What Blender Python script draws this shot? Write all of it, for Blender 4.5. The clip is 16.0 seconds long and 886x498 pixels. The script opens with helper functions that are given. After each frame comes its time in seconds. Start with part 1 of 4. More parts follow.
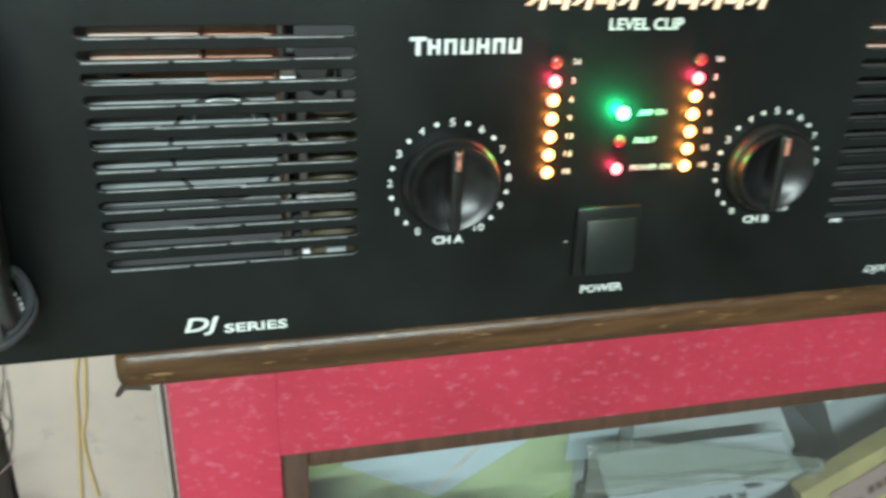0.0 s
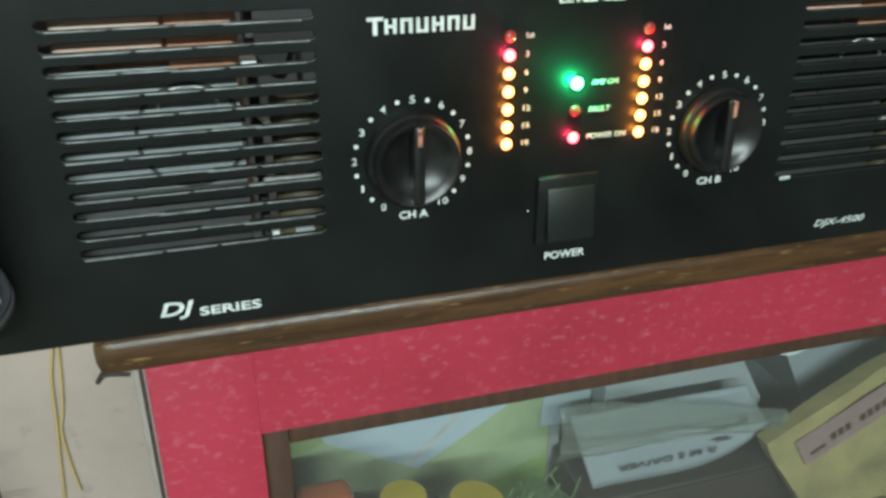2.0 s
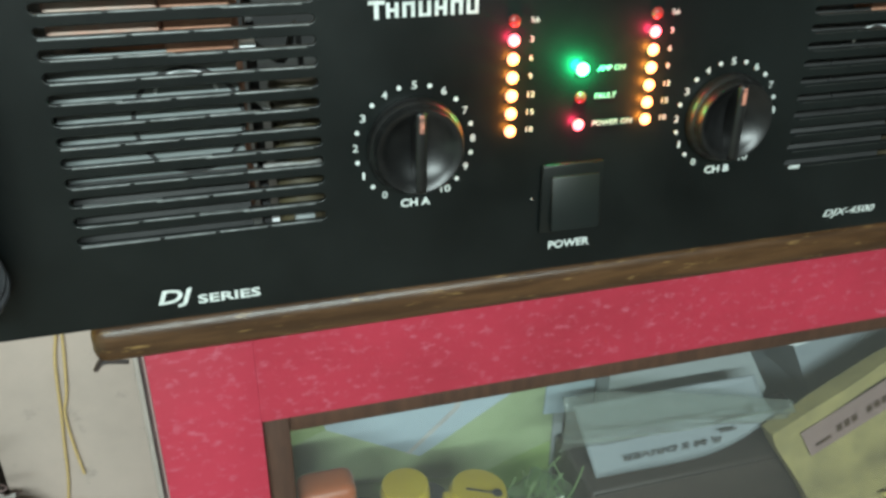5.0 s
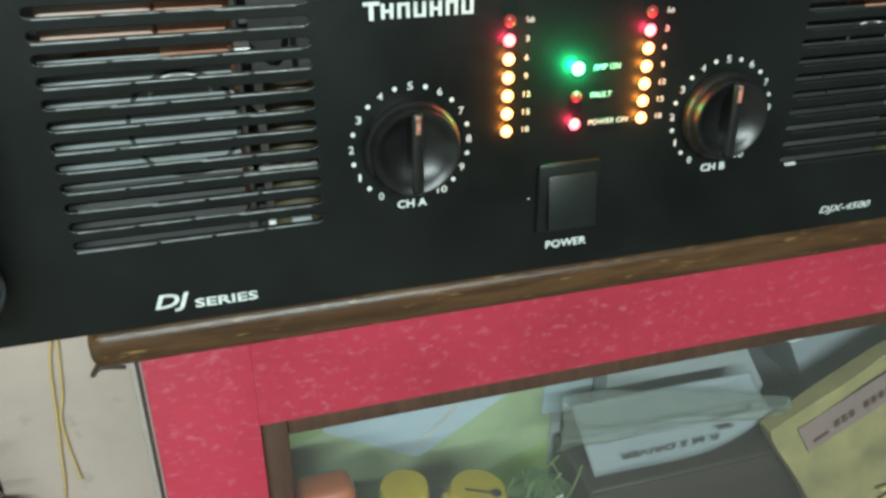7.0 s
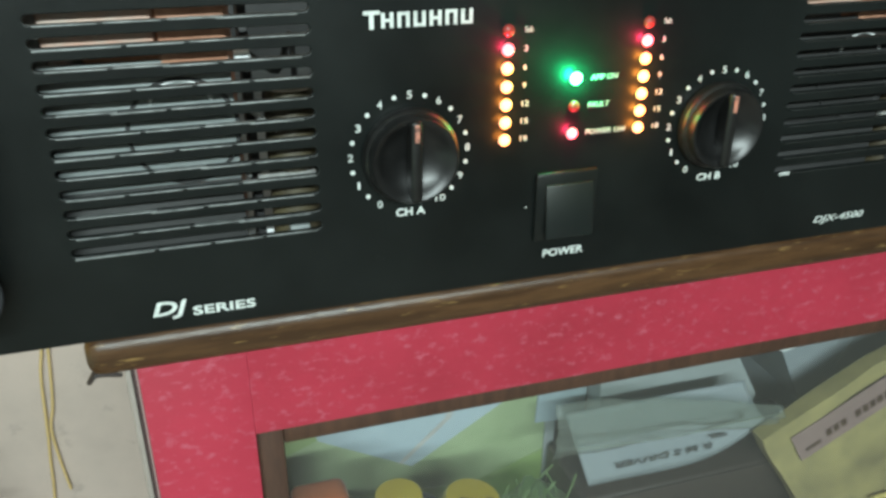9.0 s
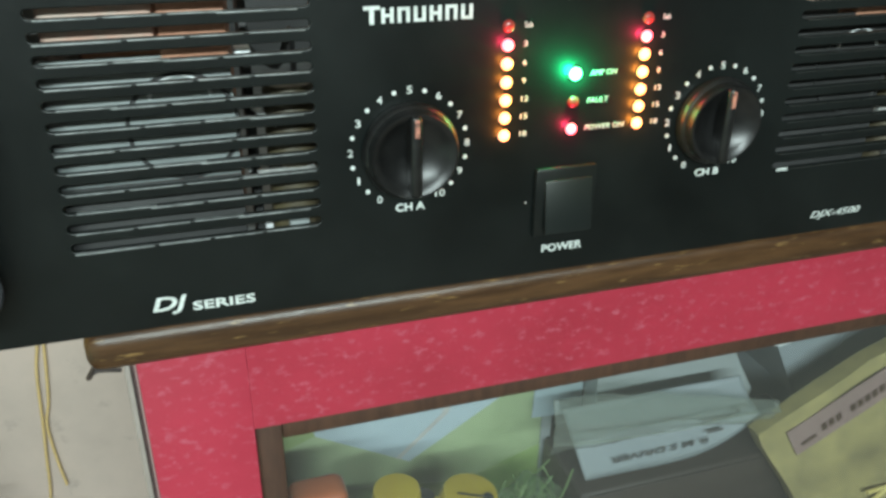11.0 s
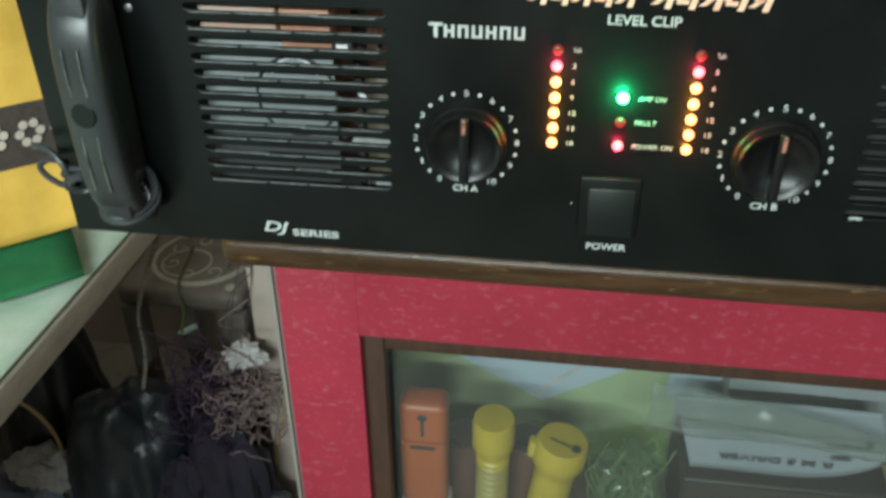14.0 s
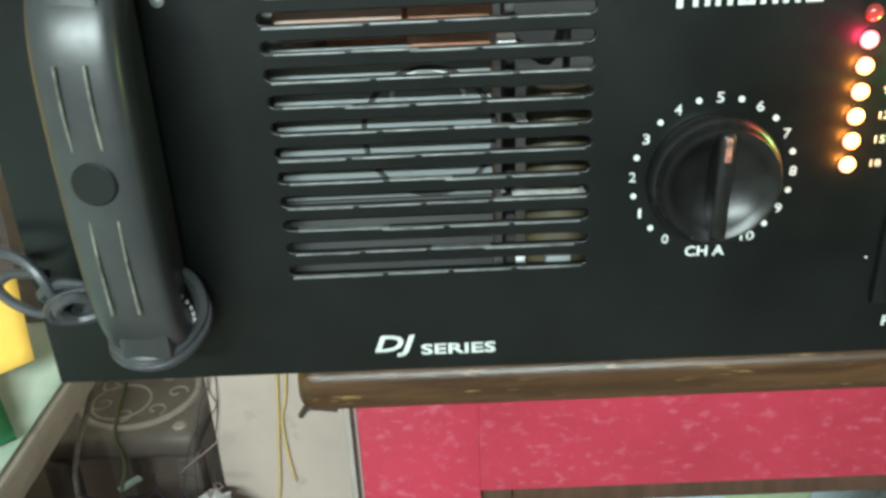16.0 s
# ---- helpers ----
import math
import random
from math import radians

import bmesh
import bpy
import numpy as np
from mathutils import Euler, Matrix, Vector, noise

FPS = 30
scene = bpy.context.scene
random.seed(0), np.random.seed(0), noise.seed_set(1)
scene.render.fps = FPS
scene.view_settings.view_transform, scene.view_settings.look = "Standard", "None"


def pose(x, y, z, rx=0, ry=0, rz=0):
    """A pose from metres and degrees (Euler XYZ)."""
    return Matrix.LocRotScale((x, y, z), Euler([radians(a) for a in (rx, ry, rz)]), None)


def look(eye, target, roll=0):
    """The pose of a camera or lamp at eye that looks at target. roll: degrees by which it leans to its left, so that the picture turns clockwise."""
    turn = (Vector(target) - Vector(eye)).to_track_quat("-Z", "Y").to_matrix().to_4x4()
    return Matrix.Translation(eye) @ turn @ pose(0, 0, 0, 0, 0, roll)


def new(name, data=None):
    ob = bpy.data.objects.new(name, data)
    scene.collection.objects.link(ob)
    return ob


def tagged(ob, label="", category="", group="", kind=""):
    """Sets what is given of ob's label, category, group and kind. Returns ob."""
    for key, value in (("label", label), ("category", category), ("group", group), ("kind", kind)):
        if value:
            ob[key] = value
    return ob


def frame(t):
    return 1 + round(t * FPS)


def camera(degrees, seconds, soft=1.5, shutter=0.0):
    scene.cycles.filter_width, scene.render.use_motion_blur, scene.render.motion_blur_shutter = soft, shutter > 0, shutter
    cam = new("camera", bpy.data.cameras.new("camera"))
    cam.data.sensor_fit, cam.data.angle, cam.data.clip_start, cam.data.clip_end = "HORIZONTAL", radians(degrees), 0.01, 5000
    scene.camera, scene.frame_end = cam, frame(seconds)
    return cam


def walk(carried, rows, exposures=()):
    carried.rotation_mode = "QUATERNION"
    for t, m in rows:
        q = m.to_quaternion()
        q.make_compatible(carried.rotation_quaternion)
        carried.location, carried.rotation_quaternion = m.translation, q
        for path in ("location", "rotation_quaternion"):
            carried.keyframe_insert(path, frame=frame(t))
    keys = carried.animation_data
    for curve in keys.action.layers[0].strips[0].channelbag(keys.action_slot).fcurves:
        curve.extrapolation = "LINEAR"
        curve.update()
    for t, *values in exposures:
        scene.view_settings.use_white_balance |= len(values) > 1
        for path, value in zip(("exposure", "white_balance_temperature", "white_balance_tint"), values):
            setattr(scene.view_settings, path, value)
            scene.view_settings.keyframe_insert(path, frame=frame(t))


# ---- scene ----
cam = camera(55.7, 16.0, soft=3.0, shutter=0.7)
PATH = [
    (0, (-0.128, -0.258, 0.963), (0.324, 1.502, 0.128), 2.1),
    (0.5, (-0.129, -0.266, 0.965), (0.418, 1.475, 0.147), 1.9),
    (1, (-0.128, -0.266, 0.966), (0.431, 1.456, 0.115), 1.3),
    (1.5, (-0.126, -0.265, 0.965), (0.42, 1.452, 0.098), 0.7),
    (2, (-0.129, -0.267, 0.965), (0.386, 1.454, 0.086), 0.2),
    (2.5, (-0.131, -0.27, 0.966), (0.364, 1.455, 0.082), -0.0),
    (3, (-0.131, -0.267, 0.965), (0.355, 1.461, 0.082), -0.1),
    (3.5, (-0.13, -0.263, 0.964), (0.356, 1.458, 0.068), 0.1),
    (4, (-0.127, -0.263, 0.964), (0.362, 1.449, 0.054), 0.4),
    (6.5, (-0.126, -0.263, 0.964), (0.383, 1.444, 0.053), -0.0),
    (7, (-0.127, -0.262, 0.964), (0.382, 1.444, 0.054), -0.1),
    (7.5, (-0.129, -0.262, 0.963), (0.383, 1.447, 0.06), -0.0),
    (8, (-0.129, -0.261, 0.963), (0.398, 1.448, 0.069), 0.2),
    (8.5, (-0.129, -0.262, 0.963), (0.404, 1.447, 0.071), 0.3),
    (9, (-0.13, -0.262, 0.964), (0.405, 1.448, 0.073), 0.4),
    (11.5, (-0.132, -0.262, 0.964), (0.416, 1.435, 0.059), 0.6),
    (12, (-0.13, -0.262, 0.964), (0.418, 1.432, 0.054), 0.6),
    (12.5, (-0.13, -0.262, 0.964), (0.405, 1.437, 0.055), 0.5),
    (13, (-0.107, -0.27, 0.978), (0.3, 1.471, 0.082), 0.4),
    (13.2, (-0.085, -0.267, 0.989), (0.229, 1.479, 0.067), 0.9),
    (13.5, (-0.043, -0.287, 1.006), (0.013, 1.436, -0.008), 1.1),
    (13.7, (-0.026, -0.297, 1.009), (-0.096, 1.408, -0.033), 1.1),
    (14, (-0.026, -0.309, 1.01), (-0.264, 1.365, -0.057), -0.3),
    (14.3, (-0.042, -0.311, 1.002), (-0.235, 1.353, -0.09), -0.3),
    (14.5, (-0.049, -0.309, 0.995), (-0.175, 1.359, -0.101), -0.1),
    (14.7, (-0.057, -0.289, 0.982), (-0.123, 1.401, -0.085), -0.5),
    (15, (-0.085, -0.257, 0.974), (-0.119, 1.512, 0.043), -1.4),
    (15.2, (-0.09, -0.242, 0.962), (-0.195, 1.524, 0.031), -2.7),
    (15.5, (-0.123, -0.222, 0.945), (-0.153, 1.573, 0.063), -2.5),
    (16, (-0.129, -0.202, 0.945), (-0.14, 1.6, 0.077), -2.5),
]
walk(cam, [(t, look(eye, target, roll)) for t, eye, target, roll in PATH],
     [(0, 0.3), (0.5, 0.12), (1.5, -0.12), (2.5, -0.1), (3.5, 0.05), (12.5, 0.06), (13.5, -0.4), (14.5, -0.3), (15.0, 0.0), (15.5, 0.2), (16.0, 0.3)])

# ---- world and light ----
world = bpy.data.worlds.new("night_room")
world.use_nodes = True
world.node_tree.nodes["Background"].inputs[0].default_value = (0.6, 0.7, 0.9, 1)
world.node_tree.nodes["Background"].inputs[1].default_value = 0.05
scene.world = world
scene.view_settings.exposure = 0.0

TUBE_AT = (-0.38, -1.46, 1.53)


def area_lamp(name, at, target, size_x, size_y, watts, colour):
    data = bpy.data.lights.new(name, "AREA")
    data.shape, data.size, data.size_y, data.energy, data.color = "RECTANGLE", size_x, size_y, watts, colour
    ob = new(name, data)
    ob.matrix_world = look(at, target)
    return ob


area_lamp("tube_glow", (TUBE_AT[0], TUBE_AT[1] + 0.03, TUBE_AT[2]), (-0.40, 0.2, 0.75), 1.15, 0.06, 47, (0.83, 1.0, 0.98))


# ---- materials ----
def material(name, colour, rough=0.5, metal=0.0, second=None, scale=30.0, cover=0.5, edge=0.15, bump=0.1,
             stretch=(1, 1, 1), third=None, scale3=8.0, cover3=0.6, edge3=0.08, coat=0.0, random_hue=0.0, specular=0.5):
    """A surface of one colour with a second that breaks it up at one scale and a third at another, and a fine relief."""
    m = bpy.data.materials.new(name)
    m.use_nodes = True
    nt = m.node_tree
    n, l = nt.nodes, nt.links
    b = n["Principled BSDF"]
    b.inputs["Roughness"].default_value, b.inputs["Metallic"].default_value = rough, metal
    b.inputs["Coat Weight"].default_value = coat
    b.inputs["Coat Roughness"].default_value = 0.15
    b.inputs["Specular IOR Level"].default_value = specular
    geo = n.new("ShaderNodeNewGeometry")
    mapping = n.new("ShaderNodeMapping")
    mapping.inputs["Scale"].default_value = stretch
    l.new(geo.outputs["Position"], mapping.inputs["Vector"])

    def spots(sc, cov, soft_edge, detail=6):
        t = n.new("ShaderNodeTexNoise")
        t.inputs["Scale"].default_value, t.inputs["Detail"].default_value, t.inputs["Roughness"].default_value = sc, detail, 0.65
        l.new(mapping.outputs[0], t.inputs["Vector"])
        r = n.new("ShaderNodeMapRange")
        r.inputs["From Min"].default_value, r.inputs["From Max"].default_value = cov - soft_edge, cov + soft_edge
        l.new(t.outputs["Fac"], r.inputs["Value"])
        return t, r

    colour_out = None
    t1, r1 = spots(scale, cover, edge)
    mix = n.new("ShaderNodeMix")
    mix.data_type = "RGBA"
    mix.inputs["A"].default_value = (*colour, 1)
    mix.inputs["B"].default_value = (*(second or tuple(c * 0.75 for c in colour)), 1)
    l.new(r1.outputs[0], mix.inputs["Factor"])
    colour_out = mix.outputs["Result"]
    if third:
        _, r2 = spots(scale3, cover3, edge3, 9)
        mix2 = n.new("ShaderNodeMix")
        mix2.data_type = "RGBA"
        l.new(r2.outputs[0], mix2.inputs["Factor"])
        l.new(colour_out, mix2.inputs["A"])
        mix2.inputs["B"].default_value = (*third, 1)
        colour_out = mix2.outputs["Result"]
    l.new(colour_out, b.inputs["Base Color"])
    rr = n.new("ShaderNodeMapRange")
    rr.inputs["To Min"].default_value, rr.inputs["To Max"].default_value = max(rough - 0.08, 0.02), min(rough + 0.1, 1)
    l.new(t1.outputs["Fac"], rr.inputs["Value"])
    l.new(rr.outputs[0], b.inputs["Roughness"])
    if bump:
        fine, _ = spots(scale * 6, 0.5, 0.2, 3)
        bp = n.new("ShaderNodeBump")
        bp.inputs["Strength"].default_value, bp.inputs["Distance"].default_value = bump, 0.001 if bump < 0.5 else 0.02
        l.new(fine.outputs["Fac"], bp.inputs["Height"])
        l.new(bp.outputs[0], b.inputs["Normal"])
    return m


def lit(name, colour, strength, body):
    m = bpy.data.materials.new(name)
    m.use_nodes = True
    b = m.node_tree.nodes["Principled BSDF"]
    b.inputs["Base Color"].default_value = (*body, 1)
    b.inputs["Roughness"].default_value = 0.2
    b.inputs["Emission Color"].default_value = (*colour, 1)
    b.inputs["Emission Strength"].default_value = strength
    return m


def clear(name, tint, ior=1.45, rough=0.02, milky=0.0, milk=(0.8, 0.8, 0.8)):
    """Thin clear glass or film: it lets light straight through and mirrors by Fresnel, with some milkiness."""
    m = bpy.data.materials.new(name)
    m.use_nodes = True
    nt = m.node_tree
    n, l = nt.nodes, nt.links
    n.remove(n["Principled BSDF"])
    through_, gloss, fres, mix = (n.new("ShaderNodeBsdfTransparent"), n.new("ShaderNodeBsdfGlossy"),
                                  n.new("ShaderNodeLayerWeight"), n.new("ShaderNodeMixShader"))
    through_.inputs[0].default_value = (*tint, 1)
    gloss.inputs["Roughness"].default_value = rough
    fres.inputs[0].default_value = 0.5
    power, ramp = n.new("ShaderNodeMath"), n.new("ShaderNodeMapRange")
    power.operation = "POWER"
    power.inputs[1].default_value = 5.0
    ramp.inputs["To Min"].default_value = ((ior - 1) / (ior + 1)) ** 2
    l.new(fres.outputs["Facing"], power.inputs[0])
    l.new(power.outputs[0], ramp.inputs["Value"])
    base = through_.outputs[0]
    if milky:
        dif, mm = n.new("ShaderNodeBsdfDiffuse"), n.new("ShaderNodeMixShader")
        dif.inputs[0].default_value = (*milk, 1)
        mm.inputs[0].default_value = milky
        l.new(base, mm.inputs[1])
        l.new(dif.outputs[0], mm.inputs[2])
        base = mm.outputs[0]
    l.new(ramp.outputs[0], mix.inputs[0])
    l.new(base, mix.inputs[1])
    l.new(gloss.outputs[0], mix.inputs[2])
    l.new(mix.outputs[0], n["Material Output"].inputs[0])
    return m


M_PANEL = material("black_powder_coat", (0.0012, 0.0023, 0.0023), 0.35, 0, (0.0058, 0.0080, 0.0076), 14, 0.52, 0.2, 0.1,
                   third=(0.014, 0.017, 0.016), scale3=60, cover3=0.72, edge3=0.05, specular=0.34)
M_PRINT = material("white_screen_print", (0.56, 0.6, 0.58), 0.5, 0, (0.42, 0.45, 0.43), 300, 0.55, 0.1, 0)
M_ORANGE_PRINT = material("orange_white_print", (0.95, 0.62, 0.45), 0.5, 0, (0.9, 0.42, 0.25), 120, 0.55, 0.12, 0)
M_KNOB = material("black_glossy_plastic", (0.005, 0.005, 0.005), 0.34, 0, (0.009, 0.009, 0.009), 90, 0.55, 0.15, 0.02, specular=0.4)
M_POINTER = material("worn_pink_paint", (0.42, 0.17, 0.12), 0.5, 0, (0.1, 0.05, 0.04), 600, 0.55, 0.08, 0.05)
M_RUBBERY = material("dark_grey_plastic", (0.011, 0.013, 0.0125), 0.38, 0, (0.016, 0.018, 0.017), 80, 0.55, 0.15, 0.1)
M_ROCKER = material("grey_rocker_plastic", (0.008, 0.011, 0.0105), 0.42, 0, (0.006, 0.0085, 0.008), 60, 0.5, 0.2, 0.05, specular=0.3)
M_HANDLE = material("black_handle_plastic", (0.026, 0.029, 0.030), 0.34, 0, (0.034, 0.036, 0.036), 50, 0.58, 0.1, 0.04,
                    third=(0.05, 0.05, 0.04), scale3=220, cover3=0.72, edge3=0.04)
# pale colour that paints the light caught by the slot edges
M_LIP = material("slot_edge_highlight", (0.20, 0.21, 0.21), 0.45, 0.4, (0.08, 0.085, 0.085), 110, 0.54, 0.12, 0.05)
M_GROOVE = material("dusty_groove_line", (0.17, 0.175, 0.14), 0.7, 0, (0.05, 0.05, 0.045), 180, 0.5, 0.12, 0.05)
M_CABLE = material("dark_grey_rubber_cable", (0.036, 0.039, 0.043), 0.4, 0, (0.024, 0.025, 0.028), 120, 0.55, 0.1, 0.08)
M_CABLE_PRINT = material("pale_cable_print", (0.6, 0.62, 0.6), 0.6, 0, (0.4, 0.4, 0.4), 400, 0.5, 0.1, 0)
M_STEEL = material("dull_steel", (0.32, 0.33, 0.33), 0.45, 0.7, (0.2, 0.2, 0.2), 40, 0.55, 0.15, 0.05)
M_FAN_GREY = material("grey_fan_plate", (0.17, 0.19, 0.19), 0.5, 0.1, (0.22, 0.24, 0.24), 30, 0.5, 0.2, 0.05)
M_DARK = material("dark_inside", (0.02, 0.02, 0.02), 0.6, 0, (0.03, 0.03, 0.03), 40, 0.5, 0.2, 0.05)
M_COPPER = material("copper_brown_winding", (0.5, 0.26, 0.17), 0.5, 0.2, (0.35, 0.16, 0.1), 90, 0.5, 0.15, 0.1)
M_SALMON = material("salmon_coil_tape", (0.5, 0.27, 0.2), 0.5, 0, (0.42, 0.33, 0.28), 60, 0.52, 0.15, 0.1)
M_WHITE = material("white_plastic", (0.75, 0.77, 0.78), 0.45, 0, (0.6, 0.62, 0.63), 60, 0.55, 0.15, 0.03)
M_BRASS = material("yellow_brown_capacitor", (0.09, 0.075, 0.04), 0.5, 0.1, (0.05, 0.04, 0.025), 60, 0.5, 0.15, 0.03)
M_WOOD_EDGE = material("dark_varnished_wood", (0.036, 0.017, 0.0075), 0.34, 0, (0.07, 0.034, 0.014), 26, 0.52, 0.12, 0.15,
                       stretch=(1, 9, 9), third=(0.26, 0.16, 0.06), scale3=70, cover3=0.655, edge3=0.06, specular=0.35)
M_WOOD_BEAD = material("brown_wood_bead", (0.065, 0.03, 0.018), 0.5, 0, (0.04, 0.018, 0.011), 30, 0.5, 0.15, 0.15,
                       stretch=(6, 6, 1))
M_RED = material("worn_red_laminate", (0.35, 0.026, 0.050), 0.42, 0, (0.25, 0.016, 0.031), 14, 0.53, 0.2, 0.1,
                 third=(0.42, 0.11, 0.155), scale3=300, cover3=0.675, edge3=0.13, stretch=(0.6, 1, 0.9))
M_PLY = material("pale_plywood", (0.27, 0.235, 0.21), 0.6, 0, (0.21, 0.18, 0.16), 40, 0.5, 0.2, 0.15, stretch=(8, 8, 1))
M_INSIDE = material("brown_cabinet_inside", (0.12, 0.08, 0.06), 0.6, 0, (0.08, 0.05, 0.04), 20, 0.5, 0.2, 0.1)
M_WALL = material("beige_plaster", (0.51, 0.415, 0.36), 0.8, 0, (0.41, 0.34, 0.295), 7, 0.52, 0.18, 0.2,
                  third=(0.26, 0.225, 0.195), scale3=26, cover3=0.67, edge3=0.09)
M_FLOOR = material("cement_floor", (0.42, 0.36, 0.3), 0.65, 0, (0.34, 0.29, 0.24), 5, 0.5, 0.2, 0.15,
                   third=(0.28, 0.24, 0.2), scale3=14, cover3=0.64, edge3=0.08)
M_FARWALL = material("dull_distemper", (0.44, 0.43, 0.41), 0.85, 0, (0.36, 0.35, 0.33), 5, 0.5, 0.2, 0.15)
M_CEIL = material("white_ceiling", (0.75, 0.74, 0.7), 0.85, 0, (0.66, 0.65, 0.6), 4, 0.5, 0.2, 0.1)
M_GLASS = clear("dusty_cabinet_glass", (0.9, 0.93, 0.92), milky=0.03, milk=(0.5, 0.52, 0.5))
M_FILM = clear("clear_plastic_film", (0.88, 0.9, 0.88), 1.5, 0.25, 0.12, (0.42, 0.46, 0.42))
M_STRAW = material("pale_yellow_straw", (0.6, 0.5, 0.2), 0.5, 0, (0.5, 0.38, 0.12), 80, 0.5, 0.2, 0.05)
M_GAP = material("dark_glue_line", (0.06, 0.03, 0.028), 0.8, 0, (0.035, 0.02, 0.02), 90, 0.5, 0.2, 0.1)
M_NETBAG = clear("green_clear_film", (0.72, 0.82, 0.66), 1.45, 0.2, 0.12, (0.3, 0.4, 0.25))
M_YELLOW = material("yellow_plastic", (0.46, 0.34, 0.035), 0.38, 0, (0.4, 0.28, 0.03), 40, 0.55, 0.15, 0.05)
M_ORANGE = material("orange_plastic", (0.36, 0.085, 0.026), 0.4, 0, (0.30, 0.07, 0.022), 40, 0.55, 0.15, 0.05)
M_CARD_BLUE = material("pale_blue_print", (0.40, 0.47, 0.53), 0.4, 0, (0.34, 0.41, 0.47), 12, 0.5, 0.2, 0.03)
M_CARD_GREEN = material("green_print", (0.20, 0.29, 0.09), 0.4, 0, (0.30, 0.38, 0.17), 26, 0.5, 0.2, 0.03)
M_CARD_PALE = material("pale_green_print", (0.37, 0.44, 0.27), 0.4, 0, (0.29, 0.36, 0.2), 16, 0.5, 0.2, 0.03)
M_PAPER = material("white_grey_paper", (0.25, 0.275, 0.3), 0.6, 0, (0.21, 0.235, 0.26), 16, 0.5, 0.2, 0.05)
M_GREYBOX = material("grey_carton", (0.3, 0.325, 0.335), 0.6, 0, (0.25, 0.27, 0.28), 16, 0.5, 0.2, 0.05)
M_INK = material("dark_ink", (0.06, 0.06, 0.07), 0.6, 0, (0.1, 0.1, 0.1), 200, 0.5, 0.2, 0)
M_DKBROWN = material("dark_brown_carton", (0.035, 0.024, 0.021), 0.5, 0, (0.024, 0.017, 0.015), 20, 0.5, 0.2, 0.08)
M_ENVELOPE = material("yellowed_paper_label", (0.34, 0.28, 0.12), 0.5, 0, (0.17, 0.14, 0.07), 34, 0.5, 0.2, 0.08)
M_PINKLABEL = material("pinkish_label", (0.25, 0.165, 0.155), 0.6, 0, (0.2, 0.13, 0.125), 30, 0.5, 0.2, 0.05)
M_LEAF = material("green_plastic_net", (0.1, 0.17, 0.06), 0.5, 0, (0.16, 0.22, 0.1), 60, 0.5, 0.2, 0.05)
M_AMBERJAR = clear("pinkish_clear_jar", (0.75, 0.55, 0.5), 1.5, 0.06, 0.25, (0.35, 0.18, 0.14))
M_BLACKBAG = material("black_plastic_bag", (0.014, 0.016, 0.021), 0.36, 0, (0.026, 0.030, 0.038), 9, 0.5, 0.2, 0.2)
M_TISSUE = material("white_crumpled_film", (0.5, 0.48, 0.47), 0.5, 0, (0.34, 0.32, 0.32), 60, 0.5, 0.2, 0.1)
M_DARKCLOTH = material("dark_navy_cloth", (0.014, 0.014, 0.028), 0.9, 0, (0.03, 0.02, 0.03), 24, 0.5, 0.2, 0.3)
M_PURPLE = material("purple_thread", (0.05, 0.02, 0.046), 0.85, 0, (0.022, 0.012, 0.036), 60, 0.5, 0.2, 0.1)
M_BROWNTHREAD = material("brown_grey_thread", (0.3, 0.2, 0.18), 0.8, 0, (0.16, 0.12, 0.13), 60, 0.5, 0.2, 0.1)
M_STOOL = material("brown_stool_plastic", (0.30, 0.25, 0.215), 0.45, 0, (0.2, 0.165, 0.14), 30, 0.5, 0.2, 0.05)
M_RELIEF = material("worn_pale_relief", (0.66, 0.6, 0.52), 0.5, 0, (0.5, 0.44, 0.36), 80, 0.5, 0.2, 0.05)
M_PLANK = material("pale_worn_plank", (0.54, 0.47, 0.39), 0.6, 0, (0.4, 0.34, 0.27), 30, 0.5, 0.2, 0.15, stretch=(4, 1, 4))
M_SHEET = material("pale_green_sheet", (0.5, 0.64, 0.5), 0.85, 0, (0.62, 0.7, 0.6), 30, 0.5, 0.15, 0.2)
M_GREENCLOTH = material("green_cloth", (0.02, 0.2, 0.07), 0.85, 0, (0.015, 0.14, 0.05), 30, 0.5, 0.2, 0.2)
M_YELLOWCLOTH = material("mustard_cloth", (0.85, 0.52, 0.10), 0.9, 0, (0.76, 0.44, 0.07), 40, 0.5, 0.2, 0.25)
M_BAND = material("dark_woven_band", (0.05, 0.035, 0.03), 0.9, 0, (0.08, 0.06, 0.05), 200, 0.5, 0.2, 0.2)
M_FLOWER = material("cream_embroidery", (0.62, 0.54, 0.46), 0.9, 0, (0.5, 0.42, 0.36), 200, 0.5, 0.2, 0.2)
M_STRING = material("yellow_jute_string", (0.62, 0.45, 0.2), 0.8, 0, (0.5, 0.36, 0.16), 300, 0.5, 0.2, 0.2)
M_STRAP = material("pale_green_strap", (0.3, 0.32, 0.17), 0.5, 0, (0.22, 0.24, 0.12), 60, 0.5, 0.2, 0.1)
M_CORD = material("grey_cord", (0.32, 0.28, 0.23), 0.8, 0, (0.16, 0.14, 0.12), 90, 0.5, 0.1, 0.2)
M_DENIM = material("grey_blue_cloth", (0.3, 0.35, 0.42), 0.9, 0, (0.16, 0.2, 0.26), 30, 0.5, 0.2, 0.2)
M_TUBE = lit("tube_light", (0.93, 1.0, 0.96), 6.0, (0.9, 0.9, 0.9))
M_LED_ORANGE = lit("lit_amber_led", (1.0, 0.38, 0.25), 2.4, (0.9, 0.5, 0.1))
